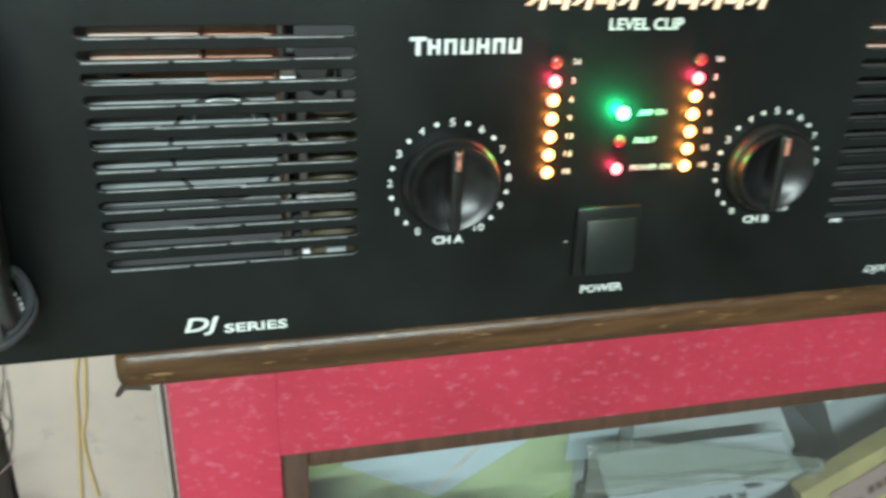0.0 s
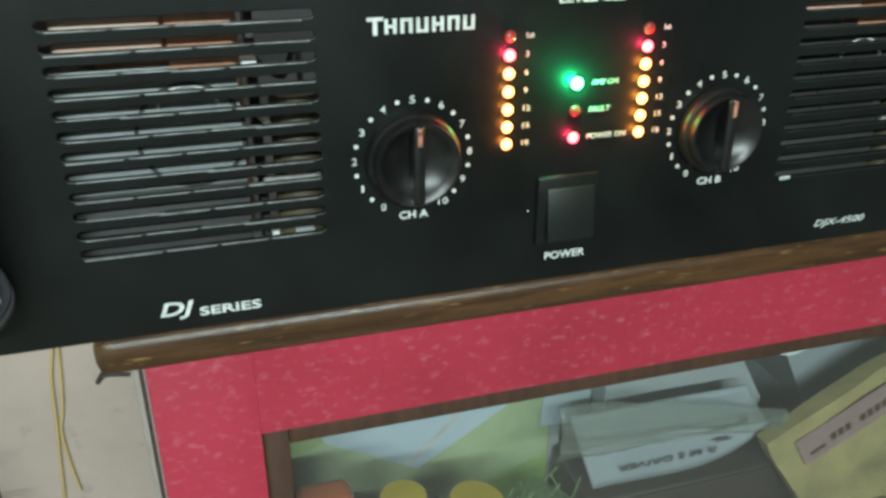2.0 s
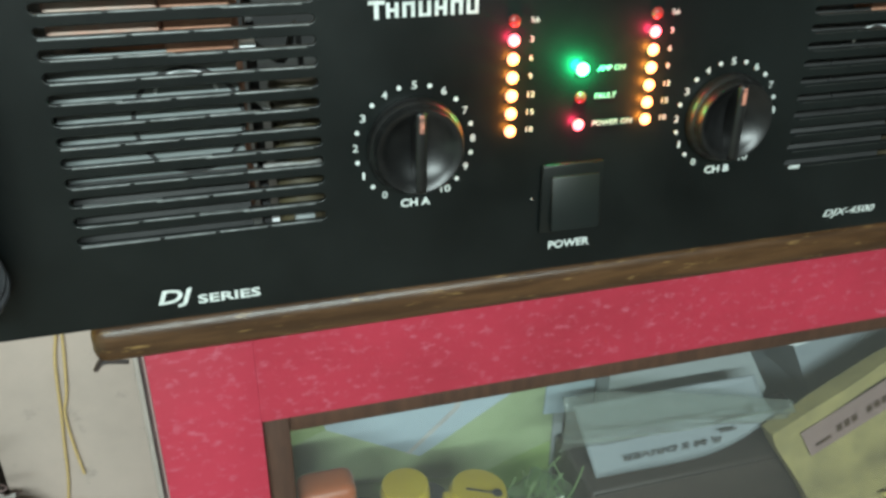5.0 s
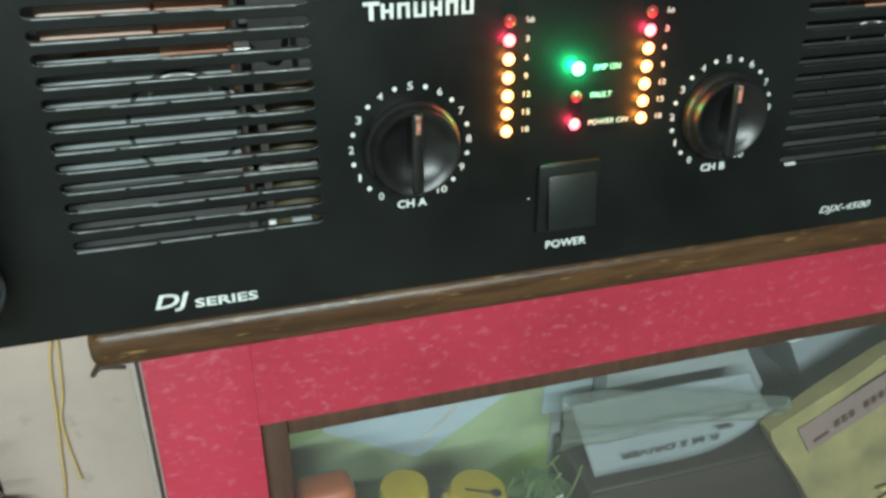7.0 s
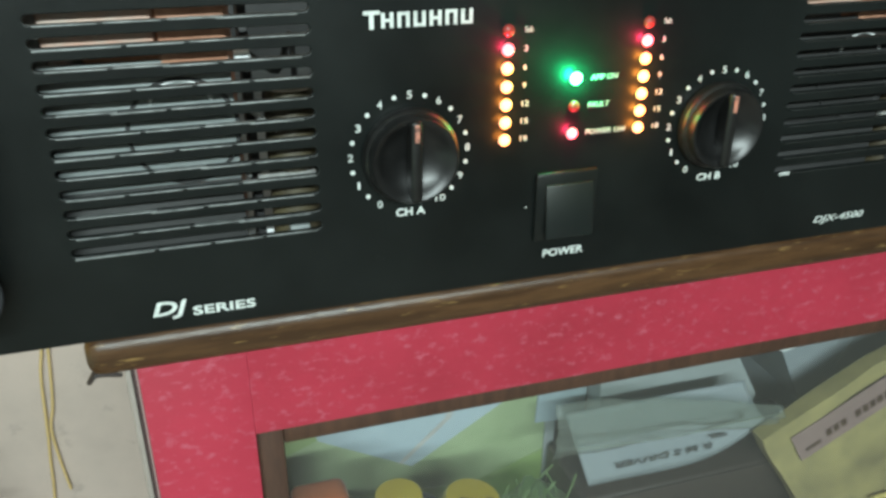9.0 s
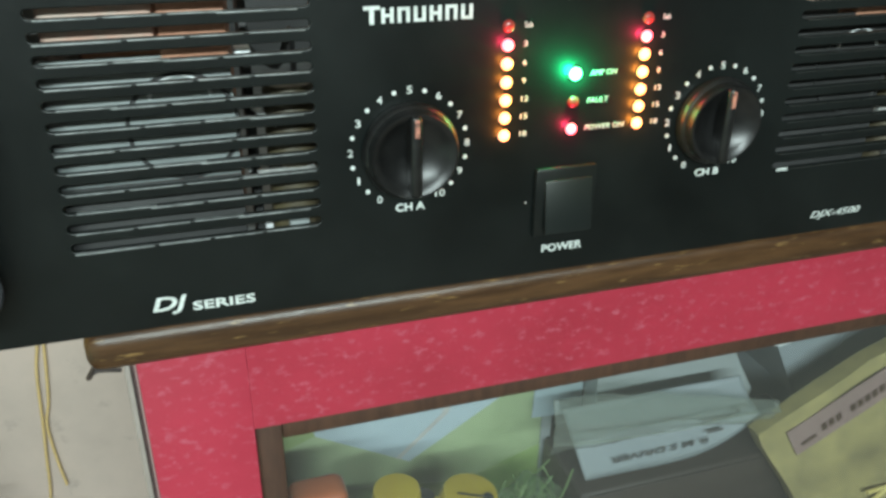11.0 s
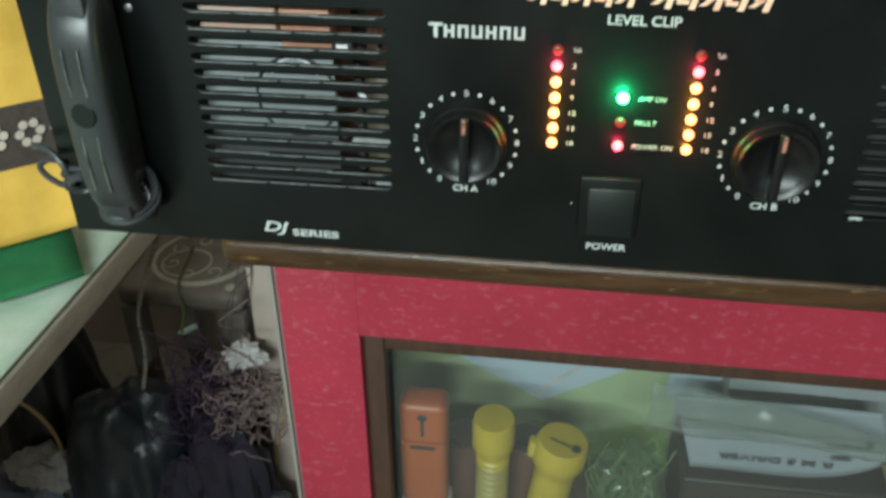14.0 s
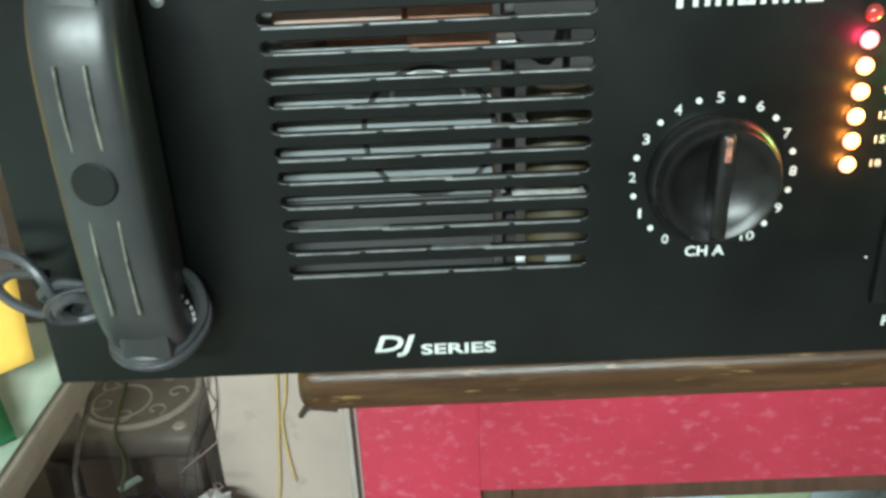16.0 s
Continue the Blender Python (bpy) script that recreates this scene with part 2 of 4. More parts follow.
M_LED_RED = lit("lit_red_led", (1.0, 0.22, 0.27), 3.0, (0.9, 0.1, 0.1))
M_LED_GREEN = lit("lit_green_led", (0.3, 1.0, 0.6), 4.0, (0.1, 0.9, 0.3))
# lamps that are off, with a faint red emission added to show them
M_LED_OFF = lit("dull_red_led", (0.5, 0.03, 0.02), 0.12, (0.22, 0.03, 0.025))


# ---- mesh helpers ----
def mesh_of(name, bm, mat, smooth=True):
    me = bpy.data.meshes.new(name)
    bmesh.ops.recalc_face_normals(bm, faces=bm.faces[:])
    bm.to_mesh(me)
    bm.free()
    if smooth:
        me.polygons.foreach_set("use_smooth", [True] * len(me.polygons))
        me.set_sharp_from_angle(angle=radians(35))
    me.materials.append(mat)
    return me


def thing(name, at, label, category, group="", kind=""):
    ob = new(name)
    ob.empty_display_size = 0.02
    ob.location = at
    return tagged(ob, label, category, group, kind)


def attach(ob, parent, label=""):
    ob.parent = parent
    ob.matrix_parent_inverse = Matrix.Translation(parent.location).inverted()
    if label:
        ob["label"] = label
    return ob


def part(name, bm, mat, parent, label="", smooth=True):
    me = bm if isinstance(bm, bpy.types.Mesh) else mesh_of(name, bm, mat, smooth)
    return attach(new(name, me), parent, label)


def single(name, bm, mat, label, category, kind="", smooth=True, group=""):
    return tagged(new(name, mesh_of(name, bm, mat, smooth)), label, category, group, kind)


def box(x0, x1, y0, y1, z0, z1, bevel=0.0, seg=2, bm=None, m=None):
    bm = bm or bmesh.new()
    r = bmesh.ops.create_cube(bm, size=1)
    mm = Matrix.Translation(((x0 + x1) / 2, (y0 + y1) / 2, (z0 + z1) / 2)) @ Matrix.Diagonal((x1 - x0, y1 - y0, z1 - z0, 1))
    bmesh.ops.transform(bm, matrix=mm, verts=r["verts"])
    vs = r["verts"]
    if bevel:
        es = list({e for v in vs for e in v.link_edges})
        got = bmesh.ops.bevel(bm, geom=es, offset=bevel, segments=seg, profile=0.5, affect="EDGES")
        vs = list({v for f in got["faces"] for v in f.verts} | {v for v in vs if v.is_valid})
    if m:
        bmesh.ops.transform(bm, matrix=m, verts=[v for v in vs if v.is_valid])
    return bm


def lathe(profile, m=None, seg=40, bm=None):
    """Turn (radius, height) pairs round z, then place by m."""
    bm = bm or bmesh.new()
    rings = []
    for r, h in profile:
        if r < 1e-6:
            rings.append([bm.verts.new((0, 0, h))])
        else:
            rings.append([bm.verts.new((r * math.cos(2 * math.pi * i / seg), r * math.sin(2 * math.pi * i / seg), h)) for i in range(seg)])
    made = [v for ring in rings for v in ring]
    for a, b in zip(rings, rings[1:]):
        if len(a) == 1 and len(b) == 1:
            continue
        for i in range(seg):
            j = (i + 1) % seg
            if len(a) == 1:
                bm.faces.new((a[0], b[i], b[j]))
            elif len(b) == 1:
                bm.faces.new((a[i], a[j], b[0]))
            else:
                bm.faces.new((a[i], a[j], b[j], b[i]))
    if m:
        bmesh.ops.transform(bm, matrix=m, verts=made)
    return bm


FACING = Matrix.Rotation(radians(90), 4, "X")   # turns +z towards the viewer's side (-y)


def facing(x, y, z):
    return Matrix.Translation((x, y, z)) @ FACING


def tube(points, radius, seg=10, closed=False, bm=None, flat=1.0):
    """A round strand along a smooth line through the points."""
    bm = bm or bmesh.new()
    pts = [Vector(p) for p in points]
    n = len(pts)
    line = []
    spans = n if closed else n - 1
    for i in range(spans):
        p = [pts[(i + k) % n] if closed else pts[min(max(i + k, 0), n - 1)] for k in (-1, 0, 1, 2)]
        for s in range(6):
            t = s / 6
            line.append(0.5 * ((2 * p[1]) + (p[2] - p[0]) * t + (2 * p[0] - 5 * p[1] + 4 * p[2] - p[3]) * t * t
                               + (-p[0] + 3 * p[1] - 3 * p[2] + p[3]) * t ** 3))
    if not closed:
        line.append(pts[-1])
    rings, side = [], None
    for i, p in enumerate(line):
        a, b = (line[i - 1] if i or closed else p), (line[(i + 1) % len(line)] if closed or i + 1 < len(line) else p)
        d = (b - a).normalized()
        ref = side if side is not None else (Vector((0, 0, 1)) if abs(d.z) < 0.9 else Vector((1, 0, 0)))
        u = (ref - d * ref.dot(d)).normalized()
        side = u
        v = d.cross(u)
        rings.append([bm.verts.new(p + radius * (math.cos(2 * math.pi * k / seg) * u + flat * math.sin(2 * math.pi * k / seg) * v)) for k in range(seg)])
    pairs = list(zip(rings, rings[1:])) + ([(rings[-1], rings[0])] if closed else [])
    for a, b in pairs:
        for k in range(seg):
            j = (k + 1) % seg
            bm.faces.new((a[k], a[j], b[j], b[k]))
    if not closed:
        bm.faces.new(rings[0])
        bm.faces.new(rings[-1])
    return bm


def blob(centre, size, rough=0.25, freq=3.0, sub=4, seed=0.0, folds=0.0, bm=None):
    """A soft crumpled lump."""
    bm = bm or bmesh.new()
    got = bmesh.ops.create_icosphere(bm, subdivisions=sub, radius=1)
    off = Vector((seed, seed * 1.7, -seed))
    for v in got["verts"]:
        d = v.co.normalized()
        k = 1 + rough * noise.noise(d * freq + off) + rough * 0.5 * noise.noise(d * freq * 2.3 + off)
        if folds:
            k += folds * abs(noise.noise(d * freq * 1.6 - off)) + folds * 0.6 * abs(noise.noise(d * freq * 4 + off))
        v.co = Vector(centre) + Vector((d.x * size[0], d.y * size[1], d.z * size[2])) * k
    return bm


def from_curve(cu):
    """The mesh of a curve or text."""
    ob = bpy.data.objects.new("made", cu)
    scene.collection.objects.link(ob)
    dg = bpy.context.evaluated_depsgraph_get()
    dg.update()
    me = bpy.data.meshes.new_from_object(ob.evaluated_get(dg))
    bpy.data.objects.remove(ob)
    return me


def lettering(name, body, x0, x1, z0, z1, mat, parent, y=-0.0004, shear=0.0, turn=None, bold=0.02):
    """Printed words that fill the box x0..x1, z0..z1 on the plane y."""
    cu = bpy.data.curves.new(name, "FONT")
    cu.body, cu.size, cu.extrude, cu.shear, cu.resolution_u, cu.offset = body, 1, 0.004, shear, 3, bold
    me = from_curve(cu)
    co = np.empty(len(me.vertices) * 3)
    me.vertices.foreach_get("co", co)
    co = co.reshape(-1, 3)
    lo, hi = co.min(0), co.max(0)
    out = np.empty_like(co)
    out[:, 0] = x0 + (co[:, 0] - lo[0]) / (hi[0] - lo[0]) * (x1 - x0)
    out[:, 2] = z0 + (co[:, 1] - lo[1]) / (hi[1] - lo[1]) * (z1 - z0)
    out[:, 1] = y - (co[:, 2] - lo[2]) / (hi[2] - lo[2]) * 0.0002
    me.vertices.foreach_set("co", out.ravel())
    me.name = name
    me.materials.clear()
    me.materials.append(mat)
    if turn:
        me.transform(turn)
    return part(name, me, mat, parent)


def bars(name, spec, mat, parent, y=-0.0004, turn=None):
    """Plain printed bars, each (x0, x1, z0, z1, lean)."""
    bm = bmesh.new()
    for x0, x1, z0, z1, lean in spec:
        vs = []
        for yy in (y, y - 0.0002):
            vs.append([bm.verts.new((x + lean * (z - z0), yy, z)) for x, z in ((x0, z0), (x1, z0), (x1, z1), (x0, z1))])
        a, b = vs
        bm.faces.new(b)
        bm.faces.new(a)
        for i in range(4):
            bm.faces.new((a[i], a[(i + 1) % 4], b[(i + 1) % 4], b[i]))
    if turn:
        bmesh.ops.transform(bm, matrix=turn, verts=bm.verts[:])
    return part(name, bm, mat, parent, smooth=False)


# ---- the room ----
def setting(name, bm, mat, label, category):
    return single(name, bm, mat, label, category, "structure", False)


X0, X1, Y0, Y1, ZC = -1.45, 1.5, -1.55, 0.86, 2.7
setting("floor", box(X0, X1, Y0, Y1, -0.1, 0), M_FLOOR, "bare grey-beige cement floor", "floor")
setting("ceiling", box(X0, X1, Y0, Y1, ZC, ZC + 0.1), M_CEIL, "plain white painted ceiling", "ceiling")
setting("wall_north", box(X0 - 0.1, X1 + 0.1, Y1, Y1 + 0.12, -0.1, ZC + 0.1), M_WALL, "stained beige plastered wall behind the cabinet", "wall")
setting("wall_pier", box(-0.35, -0.170, 0.424, Y1 - 0.001, 0.0, ZC - 0.001), M_WALL, "stained beige plastered wall pier beside the cabinet", "wall")
setting("wall_south", box(X0 - 0.1, X1 + 0.1, Y0 - 0.12, Y0, -0.1, ZC + 0.1), M_FARWALL, "plain dull painted wall", "wall")
setting("wall_west", box(X0 - 0.12, X0, Y0, Y1, -0.1, ZC + 0.1), M_FARWALL, "plain dull painted wall", "wall")
setting("wall_east", box(X1, X1 + 0.12, Y0, Y1, -0.1, ZC + 0.1), M_FARWALL, "plain dull painted wall", "wall")

fixture = thing("tube_light", (TUBE_AT[0], Y0, TUBE_AT[2]), "white fluorescent tube light fixed to the wall", "lamp")
part("batten", box(TUBE_AT[0] - 0.61, TUBE_AT[0] + 0.61, Y0, Y0 + 0.045, TUBE_AT[2] - 0.03, TUBE_AT[2] + 0.03, 0.006), M_WHITE, fixture)
part("tube", lathe([(0.0, -0.6), (0.013, -0.6), (0.013, 0.6), (0, 0.6)], Matrix.Translation(TUBE_AT) @ Matrix.Rotation(radians(90), 4, "Y"), 16), M_TUBE, fixture)
for end in (-0.58, 0.58):
    part("holder", box(TUBE_AT[0] + end - 0.012, TUBE_AT[0] + end + 0.012, Y0 + 0.045, TUBE_AT[1] - 0.0131, TUBE_AT[2] - 0.012, TUBE_AT[2] + 0.012, 0.002), M_WHITE, fixture)

# ---- the cabinet ----
CX0, CX1, CY, CBACK = -0.163, 0.86, 0.036, 0.84
OX0, OX1, OZ0, OZ1 = -0.1205, 0.62, 0.12, 0.7315
cabinet = thing("display_cabinet", ((CX0 + CX1) / 2, 0.35, 0), "red laminated display cabinet with a glazed front", "cabinet")
part("stile", box(CX0, OX0, CY, CY + 0.018, 0.06, 0.7921, 0.0004), M_RED, cabinet, "worn red laminated stile")
part("stile", box(OX1, CX1, CY, CY + 0.018, 0.06, 0.7921, 0.0012), M_RED, cabinet, "worn red laminated stile")
part("top_rail", box(OX0, OX1, CY + 0.0002, CY + 0.018, OZ1, 0.7921), M_RED, cabinet, "worn red laminated rail")
part("bottom_rail", box(OX0, OX1, CY, CY + 0.018, 0.06, OZ0, 0.0012), M_RED, cabinet, "red laminated rail")
part("laminate_edge", box(CX0 - 0.0009, CX0 - 0.0001, CY + 0.0003, CY + 0.018, 0.06, 0.7921), M_PINKLABEL, cabinet, "pale chipped laminate edge")
part("glue_line", box(CX0 - 0.0024, CX0 - 0.0010, CY + 0.003, CY + 0.018, 0.06, 0.7919), M_GAP, cabinet)
part("side_panel", box(CX0 - 0.0048, CX0 - 0.0025, CY + 0.0015, CBACK, 0.0, 0.7918, 0.0006), M_PLY, cabinet, "pale plywood side")
part("inner_side", box(CX0 - 0.0009, CX0 + 0.012, CY + 0.0182, CBACK, 0.0, 0.7918), M_INSIDE, cabinet)
part("side_panel", box(CX1 - 0.016, CX1 + 0.002, CY + 0.018, CBACK, 0.0, 0.7918, 0.001), M_PLY, cabinet, "pale plywood side")
part("back_panel", box(CX0 + 0.012, CX1 - 0.016, CBACK - 0.012, CBACK - 0.002, 0.05, 0.7918), M_INSIDE, cabinet)
SHELF = 0.5335
part("shelf", box(CX0 + 0.012, CX1 - 0.016, CY + 0.0196, CBACK - 0.012, SHELF - 0.016, SHELF), M_INSIDE, cabinet)
part("bottom_board", box(CX0 + 0.012, CX1 - 0.016, CY + 0.018, CBACK - 0.012, 0.06, 0.08), M_INSIDE, cabinet)
part("plinth", box(CX0 + 0.012, CX1 - 0.016, CY + 0.04, CY + 0.055, 0.0, 0.06), M_INSIDE, cabinet)
BD0, BD1, BW = CY + 0.005, CY + 0.015, 0.012
part("bead", box(OX0, OX0 + BW, BD0, BD1, OZ0, OZ1, 0.001), M_WOOD_BEAD, cabinet, "brown wooden bead")
part("bead", box(OX1 - BW, OX1, BD0, BD1, OZ0, OZ1, 0.001), M_WOOD_BEAD, cabinet, "brown wooden bead")
part("bead", box(OX0 + BW, OX1 - BW, BD0, BD1, OZ1 - BW, OZ1 - 0.0002, 0.001), M_WOOD_BEAD, cabinet, "brown wooden bead")
part("bead", box(OX0 + BW, OX1 - BW, BD0, BD1, OZ0, OZ0 + BW, 0.001), M_WOOD_BEAD, cabinet, "brown wooden bead")
glass = part("glass_pane", box(OX0 + 0.002, OX1 - 0.002, BD1 + 0.0005, BD1 + 0.0035, OZ0 + 0.002, OZ1 - 0.002), M_GLASS, cabinet, "clear glass pane", False)
glass.visible_shadow = False

# worktop with a bullnose front and a rounded corner
worktop = thing("worktop", (0.35, 0.33, 0.7924), "dark varnished wooden cabinet top with a worn rounded edge", "worktop")
wb = box(-0.1755, 0.875, 0.0025, 0.0240, 0.7924, 0.8085)
long_edges = [e for e in wb.edges if all(v.co.y < 0.01 for v in e.verts) or all(v.co.x < -0.17 and v.co.y < 0.03 for v in e.verts) and not all(v.co.y > 0.02 for v in e.verts)]
bmesh.ops.bevel(wb, geom=long_edges, offset=0.0055, segments=4, profile=0.5, affect="EDGES")
part("edge_strip", wb, M_WOOD_EDGE, worktop, "rounded worn edge strip")
part("board", box(-0.1755, 0.875, 0.0242, 0.845, 0.7924, 0.8082, 0.002), M_WOOD_EDGE, worktop)

# ---- the amplifier ----
PX, PZ0, PZ1 = 0.2413, 0.8102, 0.9427
amp = thing("power_amplifier", (0, 0.18, 0.8085), "black rack power amplifier with two dials and lit level lamps", "amplifier")
KX, KZ, DIAL = 0.0602, 0.8655, 0.0206
SLOTS = 12


def slot_line(cu, x0, x1, z0, z1):
    r = (z1 - z0) / 2
    pts = []
    for cx, a0 in ((x1 - r, -90), (x0 + r, 90)):
        for k in range(7):
            a = radians(a0 + 30 * k)
            pts.append((cx + r * math.cos(a), z0 + r + r * math.sin(a)))
    sp = cu.splines.new("POLY")
    sp.points.add(len(pts) - 1)
    for p, (x, z) in zip(sp.points, pts):
        p.co = (x, z, 0, 1)
    sp.use_cyclic_u = True


cu = bpy.data.curves.new("panel_outline", "CURVE")
cu.dimensions, cu.fill_mode, cu.extrude, cu.bevel_depth, cu.bevel_resolution = "2D", "BOTH", 0.0006, 0.0004, 2
sp = cu.splines.new("POLY")
sp.points.add(3)
for p, (x, z) in zip(sp.points, ((-PX, PZ0), (PX, PZ0), (PX, PZ1), (-PX, PZ1))):
    p.co = (x, z, 0, 1)
sp.use_cyclic_u = True
for sx in (-1, 1):
    for i in range(SLOTS):
        z = 0.8412 + 0.00665 * i
        a, b = sorted((sx * 0.1722, sx * 0.0912))
        slot_line(cu, a, b, z, z + 0.0036)
me = from_curve(cu)
me.transform(Matrix.Translation((0, 0.0010, 0)) @ FACING)
weld = bmesh.new()
weld.from_mesh(me)
bmesh.ops.remove_doubles(weld, verts=weld.verts[:], dist=0.00002)
weld.to_mesh(me)
weld.free()
me.materials.clear()
me.materials.append(M_PANEL)
me.polygons.foreach_set("use_smooth", [abs(p.normal.y) < 0.98 for p in me.polygons])
panel = part("front_panel", me, M_PANEL, amp, "black coated steel front panel")
# left lips have their highlight painted in pale colour, right lips stay dark
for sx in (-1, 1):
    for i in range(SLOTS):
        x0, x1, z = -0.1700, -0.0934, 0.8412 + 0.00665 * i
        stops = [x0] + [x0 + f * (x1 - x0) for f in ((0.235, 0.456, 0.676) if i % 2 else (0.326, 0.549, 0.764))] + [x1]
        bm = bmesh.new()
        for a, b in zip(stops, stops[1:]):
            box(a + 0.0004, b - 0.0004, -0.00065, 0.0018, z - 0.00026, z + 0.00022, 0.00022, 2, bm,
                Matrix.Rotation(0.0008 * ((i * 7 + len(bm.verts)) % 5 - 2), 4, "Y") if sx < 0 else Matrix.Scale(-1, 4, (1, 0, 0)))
        part("vent_lip", bm, M_LIP if sx < 0 else M_RUBBERY, panel, "slot lip coloured pale as an edge highlight" if sx < 0 else "")

# chassis with the cover off
part("chassis_floor", box(-0.216, 0.216, 0.0045, 0.36, 0.8125, 0.8140), M_STEEL, amp)
for sx in (-1, 1):
    part("chassis_side", box(*sorted((sx * 0.2160, sx * 0.2145)), 0.0045, 0.36, 0.8142, 0.938), M_DARK, amp)
    for fy in (0.03, 0.33):
        part("foot", lathe([(0, 0.8085), (0.008, 0.8085), (0.009, 0.8123), (0, 0.8123)], Matrix.Translation((sx * 0.14, fy, 0)), 16), M_RUBBERY, amp)
part("chassis_back", box(-0.2143, 0.2143, 0.3585, 0.36, 0.8142, 0.938), M_DARK, amp)
for sx in (-1, 1):
    c = sx * 0.131
    # the right plate's dark colour stands for the dimmer light in that vent
    fan = part("fan_plate", box(c - 0.0415, c + 0.0150, 0.0100, 0.0115, 0.8590, 0.9005, 0.0006), M_FAN_GREY if sx < 0 else M_DARK, amp, "grey cooling fan plate" if sx < 0 else "fan plate darkened for the dimmer right vent")
    part("fan_ring", tube([(c - 0.0015 + 0.0172 * math.cos(a), 0.0098, 0.8770 + 0.0172 * math.sin(a)) for a in np.linspace(0, 2 * math.pi, 24, endpoint=False)], 0.0007, 6, True), M_DARK, fan, "dark ring")
    part("fan_rim", tube([(c - 0.0015 + 0.0100 * math.cos(a), 0.0098, 0.8840 + 0.0100 * math.sin(a)) for a in np.linspace(0.3, math.pi - 0.3, 9)], 0.0006, 6), M_WHITE, fan, "pale curved rim")
    # dark sheet added as the shade behind the lower slots
    part("lower_shade_plate", box(c - 0.0415, c + 0.0150, 0.0100, 0.0112, 0.8150, 0.8588, 0.0004), M_DARK, amp)
    part("coil_former", box(c - 0.039, c - 0.0065, 0.0080, 0.0200, 0.9020, 0.9200, 0.002), M_SALMON, amp, "salmon pink coil former")
    part("coil_tape", box(c - 0.0060, c + 0.0150, 0.0094, 0.0200, 0.8960, 0.9180, 0.0015), M_COPPER, amp, "copper-red coil tape")
    part("terminal", box(c + 0.0165, c + 0.0215, 0.0100, 0.0160, 0.8965, 0.9010, 0.0006), M_WHITE, amp, "white terminal block")
    part("strut", tube([(c + 0.0100, 0.0110, 0.8690), (c + 0.0180, 0.0110, 0.8590)], 0.0007, 6), M_STEEL, amp)
    part("bracket", box(c + 0.0195, c + 0.0225, 0.025, 0.04, 0.8142, 0.915, 0.0005), M_DARK, amp)
    part("transformer", box(c - 0.036, c + 0.02, 0.075, 0.13, 0.8142, 0.932, 0.004), M_COPPER, amp, "copper-brown transformer winding")
    part("capacitor", lathe([(0, 0.8142), (0.009, 0.8142), (0.009, 0.884), (0.008, 0.886), (0, 0.886)], Matrix.Translation((c + 0.034, 0.022, 0)), 20), M_BRASS, amp, "yellow-brown capacitor")
    part("connector", box(c + 0.0205, c + 0.0405, 0.0085, 0.016, 0.8548, 0.8580, 0.0005), M_CABLE_PRINT, amp, "white connector")
    part("circuit_board", box(c - 0.045, c + 0.05, 0.008, 0.05, 0.8225, 0.824), M_GREYBOX, amp, "grey circuit board")
    rng = random.Random(4 + sx)
    for k in range(7):
        px, py = c - 0.038 + 0.012 * k + rng.uniform(-0.003, 0.003), rng.uniform(0.012, 0.04)
        part("component", box(px - 0.003, px + 0.004, py - 0.002, py + 0.002, 0.824, 0.824 + rng.uniform(0.006, 0.016), 0.0005), rng.choice((M_WHITE, M_STEEL, M_DARK, M_FAN_GREY)), amp)
    part("heat_sink", box(c - 0.046, c - 0.039, 0.02, 0.12, 0.8142, 0.92, 0.0005), M_STEEL, amp, "grey metal heat sink")
    for k in range(2):
        part("wire", tube([(c + 0.02, 0.02, 0.90 - 0.02 * k), (c + 0.03, 0.016, 0.893 - 0.02 * k), (c + 0.036, 0.025, 0.903 - 0.02 * k), (c + 0.04, 0.05, 0.88)], 0.0011, 6), M_WHITE if k else M_DARK, amp)

# dials
for sx, word in ((-1, "CH A"), (1, "CH B")):
    kx = sx * KX
    knob = part("knob", lathe([(0.0, 0.0), (0.0160, 0.0), (0.0168, 0.0008), (0.0168, 0.0030), (0.0163, 0.0042), (0.0156, 0.0048),
                               (0.0153, 0.0076), (0.0147, 0.0085), (0.0140, 0.0084), (0.0120, 0.0066), (0.0100, 0.0053), (0.0080, 0.0043), (0.0055, 0.0034), (0.0028, 0.0029), (0.0, 0.0028)], facing(kx, 0, KZ), 64), M_KNOB, amp, "black glossy dial knob")
    part("grip", box(-0.0021, 0.0021, -0.0146, 0.0146, 0.0024, 0.0104, 0.0018, 4, None, facing(kx, 0, KZ)), M_KNOB, knob)
    part("pointer", box(-0.0008, 0.0008, 0.0072, 0.0134, 0.0102, 0.01062, 0.0002, 1, None, facing(kx, 0, KZ)), M_POINTER, knob, "worn pink pointer line")
    for k in range(21):
        a = radians(238 - 296 * k / 20)
        cx, cz = kx + DIAL * math.cos(a), KZ + DIAL * math.sin(a) + 0.0002
        if k % 2:
            part("dial_dot", lathe([(0, 0.0006), (0.0008, 0.0006), (0.0008, 0.0003), (0, 0.0003)], facing(cx, 0, cz), 10), M_PRINT, panel)
        else:
            s = str(k // 2)
            w = 0.0009 if len(s) == 1 else 0.0018
            if s == "1":
                w = 0.0004
            lettering("dial_number", s, cx - w, cx + w, cz - 0.0013, cz + 0.0013, M_PRINT, panel, bold=0.006)
    lettering("channel_name", word, kx - 0.0053, kx + 0.0053, 0.8428, 0.8458, M_PRINT, panel)

